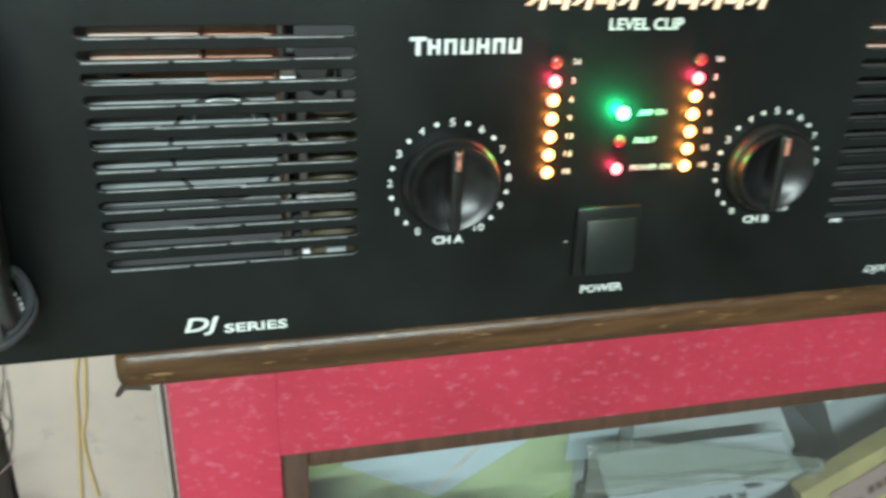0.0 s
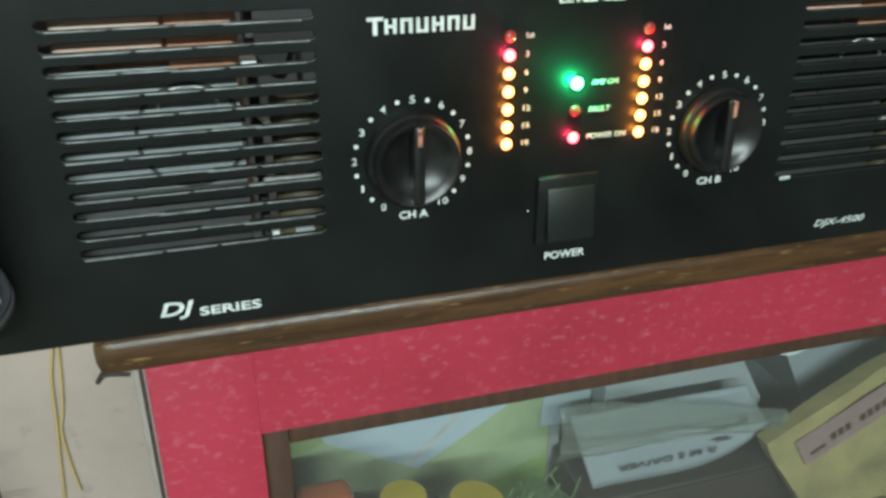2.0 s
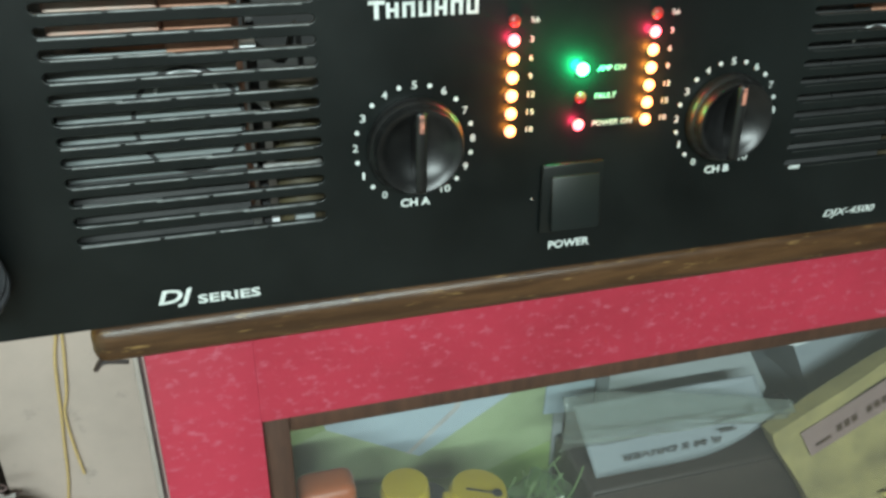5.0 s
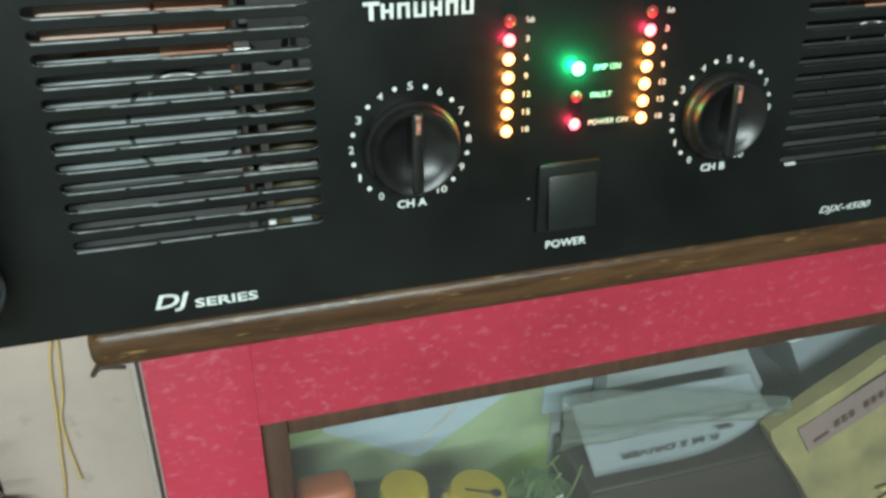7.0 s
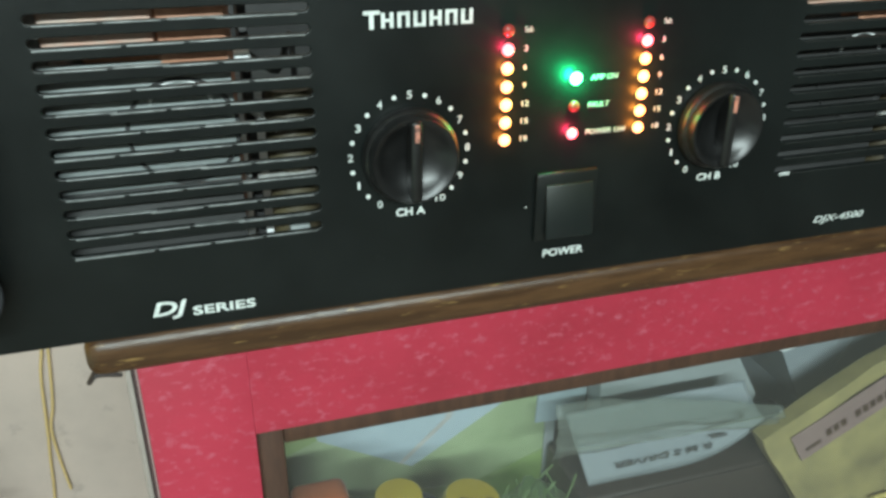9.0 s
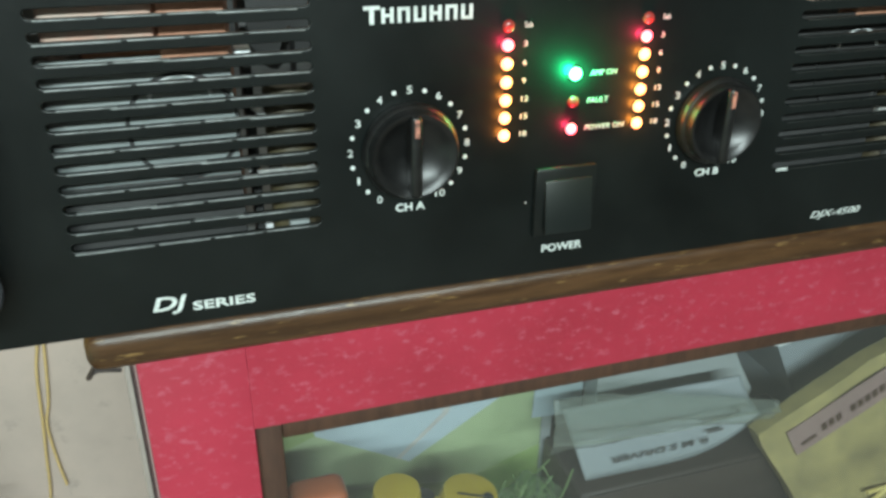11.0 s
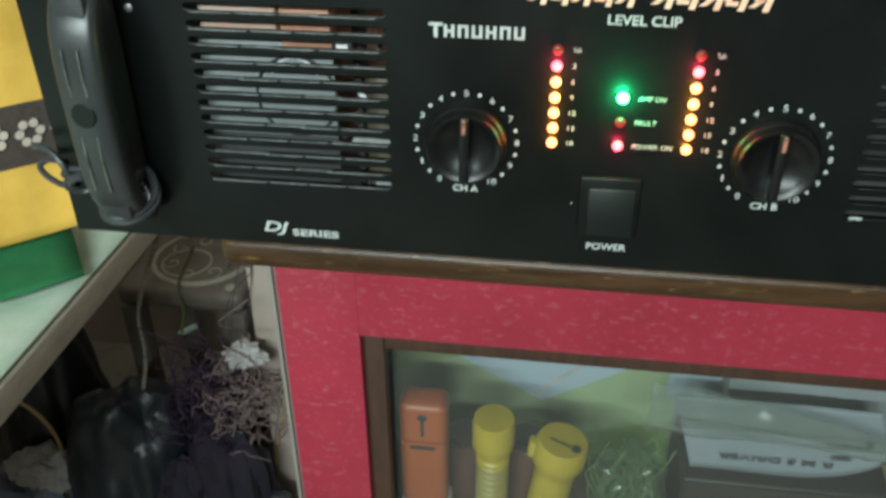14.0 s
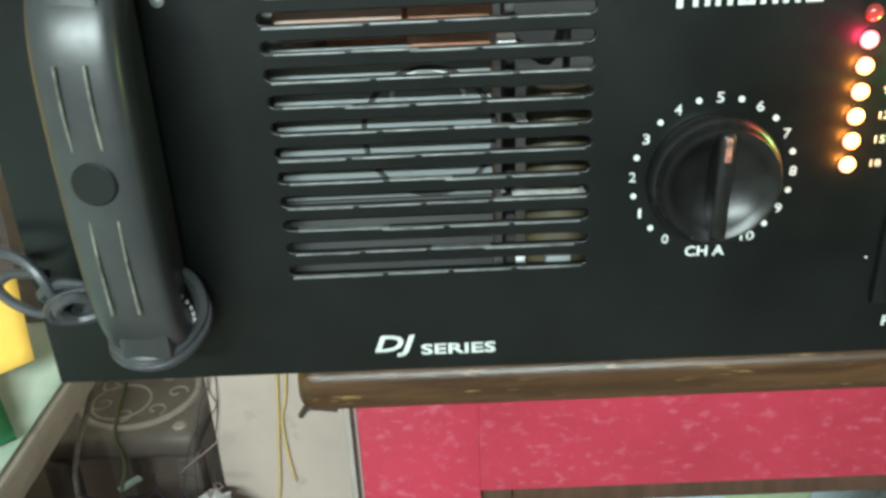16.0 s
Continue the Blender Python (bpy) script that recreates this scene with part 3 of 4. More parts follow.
# level lamps
led_dome = [(0.0, 0.0019), (0.0011, 0.0017), (0.0018, 0.0013), (0.0021, 0.0008), (0.0021, 0.0003), (0, 0.0003)]
dome = {}
for m in (M_LED_ORANGE, M_LED_RED, M_LED_OFF, M_LED_GREEN):
    k = 1.12 if m is M_LED_GREEN else 1.0
    dome[m] = mesh_of("lamp_dome", lathe([(r * k, h) for r, h in led_dome], FACING, 20), m)


def lamp(x, z, m, label):
    ob = new("indicator_lamp", dome[m])
    ob.location = (x, 0, z)
    if m in GLOW:
        colour, watts = GLOW[m]
        data = bpy.data.lights.new("lamp_glow", "POINT")
        data.energy, data.color, data.shadow_soft_size = watts, colour, 0.0012
        new("lamp_glow", data).location = (x, -0.0034, z)
    return attach(ob, amp, label)


GLOW = {M_LED_ORANGE: ((1.0, 0.3, 0.03), 0.0066), M_LED_RED: ((1.0, 0.03, 0.1), 0.014), M_LED_GREEN: ((0.01, 1.0, 0.28), 0.10)}
for sx in (-1, 1):
    for k, word in enumerate(("Sub", "3", "6", "9", "12", "15", "18")):
        z = 0.9053 - 0.00635 * k
        m, lab = (M_LED_OFF, "unlit red lamp with a faint added glow") if k == 0 else (M_LED_RED, "lit red lamp") if k == 1 else (M_LED_ORANGE, "lit amber lamp")
        lamp(sx * 0.0262 + 0.0003, z, m, lab)
        w = 0.0013 * (len(word) if word != "Sub" else 2.2)
        x = sx * 0.0262 + 0.0062
        lettering("level_mark", word, x, x + w, z - 0.0008, z + 0.0011, M_PRINT, panel, bold=0.0)
lamp(0, 0.8874, M_LED_GREEN, "bright green lit lamp")
lamp(0, 0.8774, M_LED_OFF, "unlit red lamp with a faint added glow")
lamp(0, 0.8673, M_LED_RED, "lit red lamp")
lettering("lamp_name", "AMP ON", 0.0058, 0.0163, 0.8864, 0.8883, M_PRINT, panel, shear=0.15, bold=0.0)
lettering("lamp_name", "FAULT", 0.0055, 0.0139, 0.8765, 0.8784, M_PRINT, panel, shear=0.15, bold=0.0)
lettering("lamp_name", "POWER ON", 0.0054, 0.0212, 0.8664, 0.8683, M_PRINT, panel, shear=0.15, bold=0.0)

# power switch
switch = part("power_switch", box(-0.0132, 0.0116, -0.0022, 0.0002, 0.8262, 0.8535, 0.0012), M_PANEL, amp, "dark power switch surround")
part("rocker", box(-0.0096, 0.0096, -0.0010, 0.0010, -0.0105, 0.0105, 0.0008, 2, None, pose(0, -0.0032, 0.8384, -7, 0, 0)), M_ROCKER, switch, "grey rocker")
lettering("switch_name", "POWER", -0.0083, 0.0085, 0.8186, 0.8218, M_PRINT, panel)
lettering("series_name", "DJ", -0.1507, -0.1392, 0.8147, 0.8216, M_PRINT, panel, shear=0.25)
lettering("series_name", "SERIES", -0.1376, -0.1165, 0.8150, 0.8184, M_PRINT, panel)
lettering("model_name", "DJX-4500", 0.1157, 0.1410, 0.8160, 0.8199, M_PRINT, panel, shear=0.25, bold=0.004)
lettering("panel_title", "PROFESSIONAL SOUND SYSTEM", -0.1787, -0.0824, 0.9276, 0.9326, M_PRINT, panel)
lettering("panel_title", "DUAL CHANNEL", 0.0907, 0.1440, 0.9264, 0.9308, M_PRINT, panel, shear=0.2)
lettering("level_title", "LEVEL CLIP", -0.0086, 0.0178, 0.9154, 0.9192, M_PRINT, panel)

# maker's mark: seven plain upright blocks, the first taller
wx = -0.0748
for k in range(7):
    w, top = 0.0053, 0.9139 if k == 0 else 0.9132
    if k == 0:
        spec = [(wx, wx + w, top - 0.0012, top, 0), (wx + w * 0.35, wx + w * 0.63, 0.9082, top - 0.0011, 0)]
    else:
        mid = 0.9084 + 0.0019 * (k % 3)
        spec = [(wx + 0.0004, wx + 0.0016, 0.9084, top, 0), (wx + w - 0.0021, wx + w - 0.0009, 0.9084, top, 0), (wx + 0.0015, wx + w - 0.0020, mid, mid + 0.0010, 0)]
    bars("mark_block", spec, M_PRINT, panel)
    wx += w
# orange shop sign in another script: head line with plain hanging strokes
spec = []
for x0, x1, n in ((-0.0385, 0.0005, 5), (0.0055, 0.0478, 5)):
    spec.append((x0, x1, 0.9314, 0.9331, 0.25))
    step = (x1 - x0) / n
    for k in range(n):
        a = x0 + step * k
        spec.append((a + step * 0.62, a + step * 0.88, 0.9220, 0.9315, 0.25))
        if k % 2 == 0:
            spec.append((a + step * 0.02, a + step * 0.30, 0.9234, 0.9262, 1.3))
            spec.append((a + step * 0.30, a + step * 0.52, 0.9256, 0.9290, -0.9))
        else:
            spec.append((a + step * 0.00, a + step * 0.26, 0.9252, 0.9290, 0.9))
            spec.append((a + step * 0.10, a + step * 0.60, 0.9238, 0.9254, 0.2))
bars("shop_mark", spec, M_ORANGE_PRINT, panel)
for sx_, sz_ in ((-0.0161, 0.8402),):
    part("paint_speck", lathe([(0, 0.0004), (0.0003, 0.0004), (0.00035, 0.0002)], facing(sx_, 0, sz_), 8), M_PRINT, panel, "tiny pale dust speck")
# bright screw added to give the small paint-chip glint at this spot
part("glint_screw", lathe([(0, 0.0010), (0.0010, 0.0009), (0.0017, 0.0004), (0.0017, -0.0002)], facing(-0.1943, 0, 0.9150), 16), M_STEEL, panel, "small bright screw added for a paint-chip glint")
bars("plate_mark", [(0.0935, 0.0985, 0.8407, 0.8420, 0)], M_PRINT, panel)

# handles at both ends of the panel
for sx in (-1, 1):
    hx = sx * 0.2055
    bm = bmesh.new()
    line = [(-0.0012, 0.9385), (-0.012, 0.9335), (-0.0245, 0.9190), (-0.0290, 0.9085), (-0.0298, 0.88), (-0.0290, 0.850), (-0.0255, 0.8385), (-0.015, 0.8300), (-0.0012, 0.8260)]
    rings = []
    for i, (y, z) in enumerate(line):
        a, b = Vector(line[max(i - 1, 0)]), Vector(line[min(i + 1, len(line) - 1)])
        d = (b - a).normalized()
        nrm = Vector((d.y, -d.x))
        if nrm.x > 0:
            nrm = -nrm
        ring = []
        for u, v in ((-1.06, -0.5), (-0.85, -1.1), (0.85, -1.1), (1.06, -0.5), (1.06, 0.8), (0.85, 1.1), (-0.85, 1.1), (-1.06, 0.8)):
            off = -nrm * 0.0055 * v
            ring.append(bm.verts.new((hx + u * 0.0094, y + off.x + 0.0055 * (0 < i < len(line) - 1), z + off.y)))
        rings.append(ring)
    for a, b in zip(rings, rings[1:]):
        for k in range(8):
            bm.faces.new((a[k], a[(k + 1) % 8], b[(k + 1) % 8], b[k]))
    bm.faces.new(rings[0])
    bm.faces.new(rings[-1])
    me = mesh_of("handle", bm, M_HANDLE, False)
    me.polygons.foreach_set("use_smooth", [True] * len(me.polygons))
    handle = part("handle", me, M_HANDLE, amp, "thick black plastic rack handle")
    mod = handle.modifiers.new("round", "SUBSURF")
    mod.levels = mod.render_levels = 2
    part("web", box(hx - 0.0058, hx + 0.0070, -0.0250, -0.0021, 0.832, 0.928, 0.0015), M_HANDLE, handle)
    for gx in (-0.0032, 0.0032):
        for z0, z1 in ((0.8875, 0.9070), (0.8480, 0.8745)):
            part("groove", tube([(hx + gx, -0.0293, z1), (hx + gx, -0.0300, (z0 + z1) / 2), (hx + gx, -0.0293, z0)], 0.00035, 6), M_GROOVE, handle, "dusty groove line")
    part("grip_disc", lathe([(0, 0.0003), (0.0046, 0.0003), (0.0050, 0)], facing(hx, -0.0302, 0.8812), 24), M_PANEL, handle)

# cable wound round the lower end of the handle
rng = random.Random(9)
cable = thing("mains_cable", (-0.205, -0.012, 0.838), "dark grey rubber cable wound round a rack handle", "cable")
for k, (grow, drop) in enumerate(((0.0, 0.0), (0.0012, 0.0012), (0.0018, -0.0010))):
    ring = [(-0.2020, -0.0045, 0.8462 + drop), (-0.1978 + grow * 0.5, -0.0050, 0.8440 + drop), (-0.1950 + grow, -0.0085, 0.8390 + drop), (-0.1956 + grow, -0.0135, 0.8340 + drop),
            (-0.2000 + grow * 0.5, -0.0215, 0.8310 + drop), (-0.2070, -0.0240, 0.8312 + drop), (-0.2135 - grow * 0.4, -0.0200, 0.8325 + drop), (-0.2175, -0.0120, 0.8365 + drop), (-0.2220, -0.0080, 0.8400 + drop)]
    part("coil", tube(ring, 0.0015, 8), M_CABLE, cable)
for k in range(9):
    f = k / 8
    part("cable_print", box(-0.0004, 0.0004, -0.0003, 0.0003, -0.0005, 0.0005, 0, 1, None,
         Matrix.Translation((-0.1952 - 0.0030 * (2 * f - 1) ** 2, -0.0112 - 0.0045 * f, 0.8425 - 0.0110 * f))), M_CABLE_PRINT, cable)
loops = (((-0.2195, -0.009, 0.8440), (-0.2280, -0.011, 0.8475), (-0.2345, -0.010, 0.8440), (-0.2300, -0.007, 0.8395), (-0.2225, -0.007, 0.8400)),
         ((-0.2210, -0.012, 0.8455), (-0.2300, -0.014, 0.8440), (-0.2320, -0.012, 0.8380), (-0.2250, -0.010, 0.8370)),
         ((-0.2180, -0.013, 0.8425), (-0.2240, -0.016, 0.8460), (-0.2290, -0.015, 0.8420), (-0.2260, -0.012, 0.8375), (-0.2200, -0.011, 0.8385)))
for loop in loops:
    part("loop", tube(loop, 0.0015, 8, True), M_CABLE, cable)
part("loose_end", tube([(-0.2300, -0.012, 0.8420), (-0.2325, -0.012, 0.8500), (-0.2375, -0.010, 0.8545), (-0.2440, -0.008, 0.8560), (-0.2480, -0.006, 0.8545)], 0.0015, 8), M_CABLE, cable)
part("tail", tube([(-0.2290, -0.010, 0.8395), (-0.2370, -0.008, 0.8375), (-0.2450, -0.006, 0.8400), (-0.2490, -0.004, 0.8440), (-0.2440, -0.004, 0.8475), (-0.2330, -0.008, 0.8490)], 0.0014, 8), M_CABLE, cable)

# ---- inside the cabinet, on the shelf ----
def flat_shape(pts, y, m, name, parent, thick=0.0003):
    bm = bmesh.new()
    a = [bm.verts.new((x, y, z)) for x, z in pts]
    b = [bm.verts.new((x, y - thick, z)) for x, z in pts]
    bm.faces.new(a)
    bm.faces.new(b)
    for i in range(len(a)):
        j = (i + 1) % len(a)
        bm.faces.new((a[i], a[j], b[j], b[i]))
    return part(name, bm, m, parent, smooth=False)


def crumple(bm, amount, freq, seed=0.0, cuts=9):
    """Divide a plain body finely and dent it softly."""
    bmesh.ops.subdivide_edges(bm, edges=bm.edges[:], cuts=cuts, use_grid_fill=True)
    off = Vector((seed, -seed, seed * 0.6))
    for v in bm.verts:
        v.co += amount * Vector((noise.noise(v.co * freq + off), noise.noise(v.co * freq - off), noise.noise(v.co * freq + off * 2)))
    return bm


def surface(nu, nv, place):
    """A sheet of nu by nv faces whose points place(u, v) gives."""
    bm = bmesh.new()
    g = [[bm.verts.new(place(i / nu, j / nv)) for j in range(nv + 1)] for i in range(nu + 1)]
    for i in range(nu):
        for j in range(nv):
            bm.faces.new((g[i][j], g[i + 1][j], g[i + 1][j + 1], g[i][j + 1]))
    return bm


carton = thing("printed_carton", (-0.02, 0.2, SHELF), "pale blue and green printed carton on the shelf", "box")
part("carton_body", box(-0.130, 0.082, 0.157, 0.24, SHELF, 0.690, 0.001), M_CARD_PALE, carton)
flat_shape(((-0.100, 0.688), (-0.080, 0.6235), (-0.0195, 0.5885), (0.0475, 0.630), (0.066, 0.688)), 0.1567, M_CARD_BLUE, "printed_field", carton)
flat_shape(((-0.129, 0.670), (-0.129, 0.6045), (-0.080, 0.6240), (-0.094, 0.670)), 0.1567, M_CARD_GREEN, "printed_field", carton)
flat_shape(((-0.129, 0.566), (-0.06, 0.575), (0.02, 0.562), (0.081, 0.583), (0.081, SHELF + 0.001), (-0.129, SHELF + 0.001)), 0.1567, M_CARD_GREEN, "printed_field", carton)
flat_shape(((0.030, 0.688), (0.024, 0.688), (0.003, 0.6235), (-0.029, 0.5935), (-0.026, 0.5920), (0.007, 0.6225)), 0.1563, M_TISSUE, "printed_line", carton)
card = thing("blue_card", (0.082, 0.154, SHELF), "pale blue card standing beside the printed carton", "card")
part("card_sheet", box(-0.018, 0.018, 0.0, 0.0012, 0.0, 0.085, 0.0003, 1, None, pose(0.084, 0.1535, 0.6055, -3, 4, 0)), M_CARD_BLUE, card)
part("card_stem", box(0.074, 0.0815, 0.1545, 0.1560, SHELF, 0.612, 0.0003, 1), M_GREYBOX, card)

# orange torch
at = pose(-0.0917, 0.0695, SHELF) @ Matrix.Diagonal((0.872, 0.872, 0.805, 1))
torch = thing("orange_torch", (-0.0917, 0.0695, SHELF), "orange and white plastic hand torch standing upright", "torch")
part("torch_body", box(-0.017, 0.017, -0.012, 0.012, 0.052, 0.1605, 0.0065, 4, None, at), M_ORANGE, torch, "orange plastic body")
part("torch_base", box(-0.0185, 0.0185, -0.014, 0.014, 0.0, 0.0515, 0.004, 3, None, at), M_WHITE, torch, "white plastic base")
part("torch_badge", lathe([(0, 0.001), (0.010, 0.001), (0.011, 0)], at @ facing(0, -0.0141, 0.037), 24), M_ORANGE, torch)
part("hanging_hole", lathe([(0, 0.0006), (0.0034, 0.0006), (0.0036, 0)], at @ facing(0, -0.0121, 0.149), 16), M_DARK, torch)
part("hanging_slit", box(-0.0011, 0.0011, -0.0127, -0.0121, 0.131, 0.148, 0, 1, None, at), M_DARK, torch)
part("switch_recess", box(-0.009, 0.009, -0.0128, -0.0121, 0.1165, 0.1215, 0.0003, 1, None, at), M_DARK, torch)
part("switch_lip", box(-0.0155, 0.0155, -0.0142, -0.0121, 0.1222, 0.1250, 0.0006, 2, None, at), M_ORANGE, torch)

# two yellow torches
at = pose(-0.0490, 0.0735, SHELF) @ Matrix.Diagonal((0.835, 0.835, 0.715, 1))
y1 = thing("yellow_torch", (-0.0490, 0.0735, SHELF), "yellow ribbed plastic torch with a round head", "torch", "yellow torches in the cabinet")
prof = [(0, 0), (0.019, 0), (0.019, 0.027), (0.0125, 0.042)]
for k in range(9):
    z = 0.047 + 0.0075 * k
    prof += [(0.0112, z), (0.0128, z + 0.0022), (0.0128, z + 0.0048), (0.0112, z + 0.0068)]
prof += [(0.0112, 0.1165), (0.0150, 0.124), (0.0160, 0.128), (0.0160, 0.150), (0.0150, 0.1565), (0, 0.158)]
part("torch_body", lathe(prof, at, 32), M_YELLOW, y1)
part("torch_window", lathe([(0.0133, 0.052), (0.0133, 0.107)], at, 24), M_FILM, y1, "clear sleeve")
at = pose(-0.0175, 0.0760, SHELF, 0, 7, 0) @ Matrix.Diagonal((0.90, 0.90, 0.765, 1))
y2 = thing("yellow_torch", (-0.0125, 0.0760, SHELF), "yellow smooth plastic torch with a hanging hole, leaning slightly", "torch", "yellow torches in the cabinet")
part("torch_body", lathe([(0, 0.002), (0.0145, 0.002), (0.0145, 0.09), (0.0150, 0.098), (0.0185, 0.104), (0.019, 0.112), (0.019, 0.121), (0.017, 0.127), (0, 0.1285)], at, 32), M_YELLOW, y2)
part("hanging_hole", lathe([(0, 0.1292), (0.0032, 0.1292), (0.0034, 0.1284)], at @ Matrix.Translation((0.009, -0.008, 0)), 16), M_DARK, y2)
part("hanging_slit", box(-0.010, 0.008, -0.0006, 0.0006, 0.1284, 0.1290, 0, 1, None, at @ Matrix.Translation((0, -0.005, 0)) @ Matrix.Rotation(radians(-20), 4, "Z")), M_DARK, y2)
part("torch_ear", box(-0.0225, -0.014, -0.005, 0.005, 0.106, 0.122, 0.002, 2, None, at), M_YELLOW, y2)

# clear jars behind the torches
for jx, jy in ((-0.0966, 0.102), (-0.0698, 0.099), (-0.0286, 0.101)):
    jar = thing("clear_jar", (jx, jy, SHELF), "small pinkish clear plastic jar standing behind the torches", "jar", "jars behind the torches")
    prof = [(0, 0), (0.0130, 0), (0.0140, 0.004)]
    for r in range(5):
        z = 0.006 + 0.016 * r
        prof += [(0.0143, z), (0.0150, z + 0.005), (0.0143, z + 0.013)]
    prof += [(0.0108, 0.089), (0.0094, 0.094)]
    part("jar_body", lathe(prof, pose(jx, jy, SHELF) @ Matrix.Diagonal((1, 1, 0.72, 1)), 28), M_AMBERJAR, jar)
    part("jar_lid", lathe([(0, 0.094), (0.0106, 0.094), (0.0106, 0.103), (0, 0.104)], pose(jx, jy, SHELF) @ Matrix.Diagonal((1, 1, 0.72, 1)), 24), M_DKBROWN, jar)

# green net bundle
net = thing("net_bundle", (0.036, 0.10, SHELF), "tangled pale green plastic net bundle", "net")
rng = random.Random(3)
bm = bmesh.new()
for k in range(30):
    p = Vector((0.038 + rng.uniform(-0.016, 0.016), 0.098 + rng.uniform(-0.014, 0.014), SHELF + 0.004))
    pts = [p]
    for q in range(4):
        p = p + Vector((rng.uniform(-0.010, 0.010), rng.uniform(-0.006, 0.006), rng.uniform(0.010, 0.022)))
        pts.append(p)
    tube(pts, 0.0006, 4, bm=bm)
part("strands", bm, M_LEAF, net)
part("bag", blob((0.040, 0.098, SHELF + 0.036), (0.024, 0.020, 0.034), 0.3, 2.0, 4, 2.0, 0.15), M_NETBAG, net, "thin green clear bag")

# dark carton, driver packet and the rest
dbox = thing("dark_carton", (0.165, 0.115, SHELF), "dark brown cardboard box on the shelf", "box")
part("carton_body", box(0.074, 0.255, 0.0905, 0.150, SHELF, 0.5915, 0.003, 3), M_DKBROWN, dbox)
part("carton_flap", box(0.076, 0.253, 0.0885, 0.0903, 0.560, 0.5905, 0.0005), M_DKBROWN, dbox)

packet = thing("speaker_packet", (0.13, 0.0925, 0.5915), "white printed packet in clear film on a dark carton", "packet")


def sheet_point(u, v):
    x = 0.078 - 0.016 * v + 0.124 * u
    low = 0.5995 + 9.0 * max(x - 0.150, 0.0) ** 2
    return Vector((x, 0.0945 + 0.008 * v + 0.0012 * noise.noise(Vector((u * 3, v * 2, 0.4))), low + (0.652 - low) * v))


body = part("sheet", surface(36, 10, sheet_point), M_PAPER, packet)
body.modifiers.new("thick", "SOLIDIFY").thickness = 0.0012
lettering("printed_words", "R M S DRIVER", -0.035, 0.035, -0.0026, 0.0026, M_INK, packet, 0.0, 0.0, pose(0.128, 0.0932, 0.6125, -7, 180, 0))
bars("small_print", [(0.160, 0.172, 0.6195, 0.6215, 0), (0.155, 0.182, 0.6290, 0.6305, 0), (0.178, 0.182, 0.6320, 0.6350, 0)], M_INK, packet, 0.0918)
film = part("film", surface(48, 16, lambda u, v: Vector((
    0.043 + 0.157 * u, 0.0800 - 0.007 * math.sin(math.pi * v) * (1 - 0.5 * u) + 0.0035 * noise.noise(Vector((u * 5, v * 3, 0.3))) + 0.0015 * noise.noise(Vector((u * 14, v * 9, 1.3))),
    0.6400 + 0.003 * math.sin(u * 4) - 0.006 * u + v * (0.040 - 0.026 * u) + 0.0025 * noise.noise(Vector((u * 6, v * 2, 2)))))), M_FILM, packet, "crumpled clear plastic film")
film.modifiers.new("thick", "SOLIDIFY").thickness = 0.0006
part("film_hem", tube([(0.044, 0.0745, 0.652), (0.080, 0.0725, 0.649), (0.125, 0.0720, 0.6465), (0.165, 0.0735, 0.6465), (0.198, 0.0770, 0.6420)], 0.0011, 6, flat=0.5), M_FILM, packet, "bright folded film edge")

gbox = thing("grey_carton", (0.16, 0.135, SHELF), "plain grey cardboard box behind the packet", "box")
flat_shape(((0.100, 0.690), (0.180, 0.690), (0.225, 0.612), (0.215, SHELF), (0.106, SHELF)), 0.152, M_GREYBOX, "carton_body", gbox, 0.018)
wbox = thing("white_carton", (0.33, 0.2, SHELF), "white grey cardboard box on the shelf", "box")
flat_shape(((0.228, 0.700), (0.236, 0.650), (0.262, 0.600), (0.270, SHELF), (0.44, SHELF), (0.44, 0.700)), 0.215, M_PAPER, "carton_body", wbox, 0.083)
flat_shape(((0.218, 0.652), (0.226, 0.656), (0.262, 0.650), (0.240, 0.646)), 0.1315, M_WHITE, "carton_flap", wbox, 0.0008)
part("carton_seam", box(-0.0006, 0.0006, -0.0004, 0.0, -0.03, 0.03, 0, 1, None, pose(0.300, 0.1316, 0.655, 0, 24, 0)), M_GREYBOX, wbox)
# dark box added as the shade in the gap behind the cartons
shade_box = thing("dark_carton", (0.11, 0.30, SHELF), "dark box standing in for shade at the back of the shelf", "box")
part("carton_body", box(0.0895, 0.24, 0.225, 0.40, SHELF, 0.700, 0.002), M_DKBROWN, shade_box)

env = thing("paper_packet", (0.25, 0.085, SHELF), "yellowed paper packet with a pinkish printed label", "packet")
tl = pose(0.2111, 0.0760, 0.6227, -8, -28.6, 0)
part("packet_body", crumple(box(-0.019, 0.150, 0.0012, 0.013, -0.100, 0.0095, 0, 1, None, None), 0.0035, 26, 1.0), M_ENVELOPE, env).data.transform(tl)
part("label_strip", box(-0.004, 0.150, -0.0013, -0.0008, -0.0200, 0.0010, 0, 1, None, tl), M_PINKLABEL, env, "pinkish label strip")
bars("printed_bar", [(0.0015, 0.0130, -0.0150, -0.0125, 0)] + [(0.0175 + 0.0056 * k, 0.0218 + 0.0056 * k, -0.0140, -0.0088, 0.15) for k in range(14) if k != 3], M_WOOD_BEAD, env, -0.0015, tl)
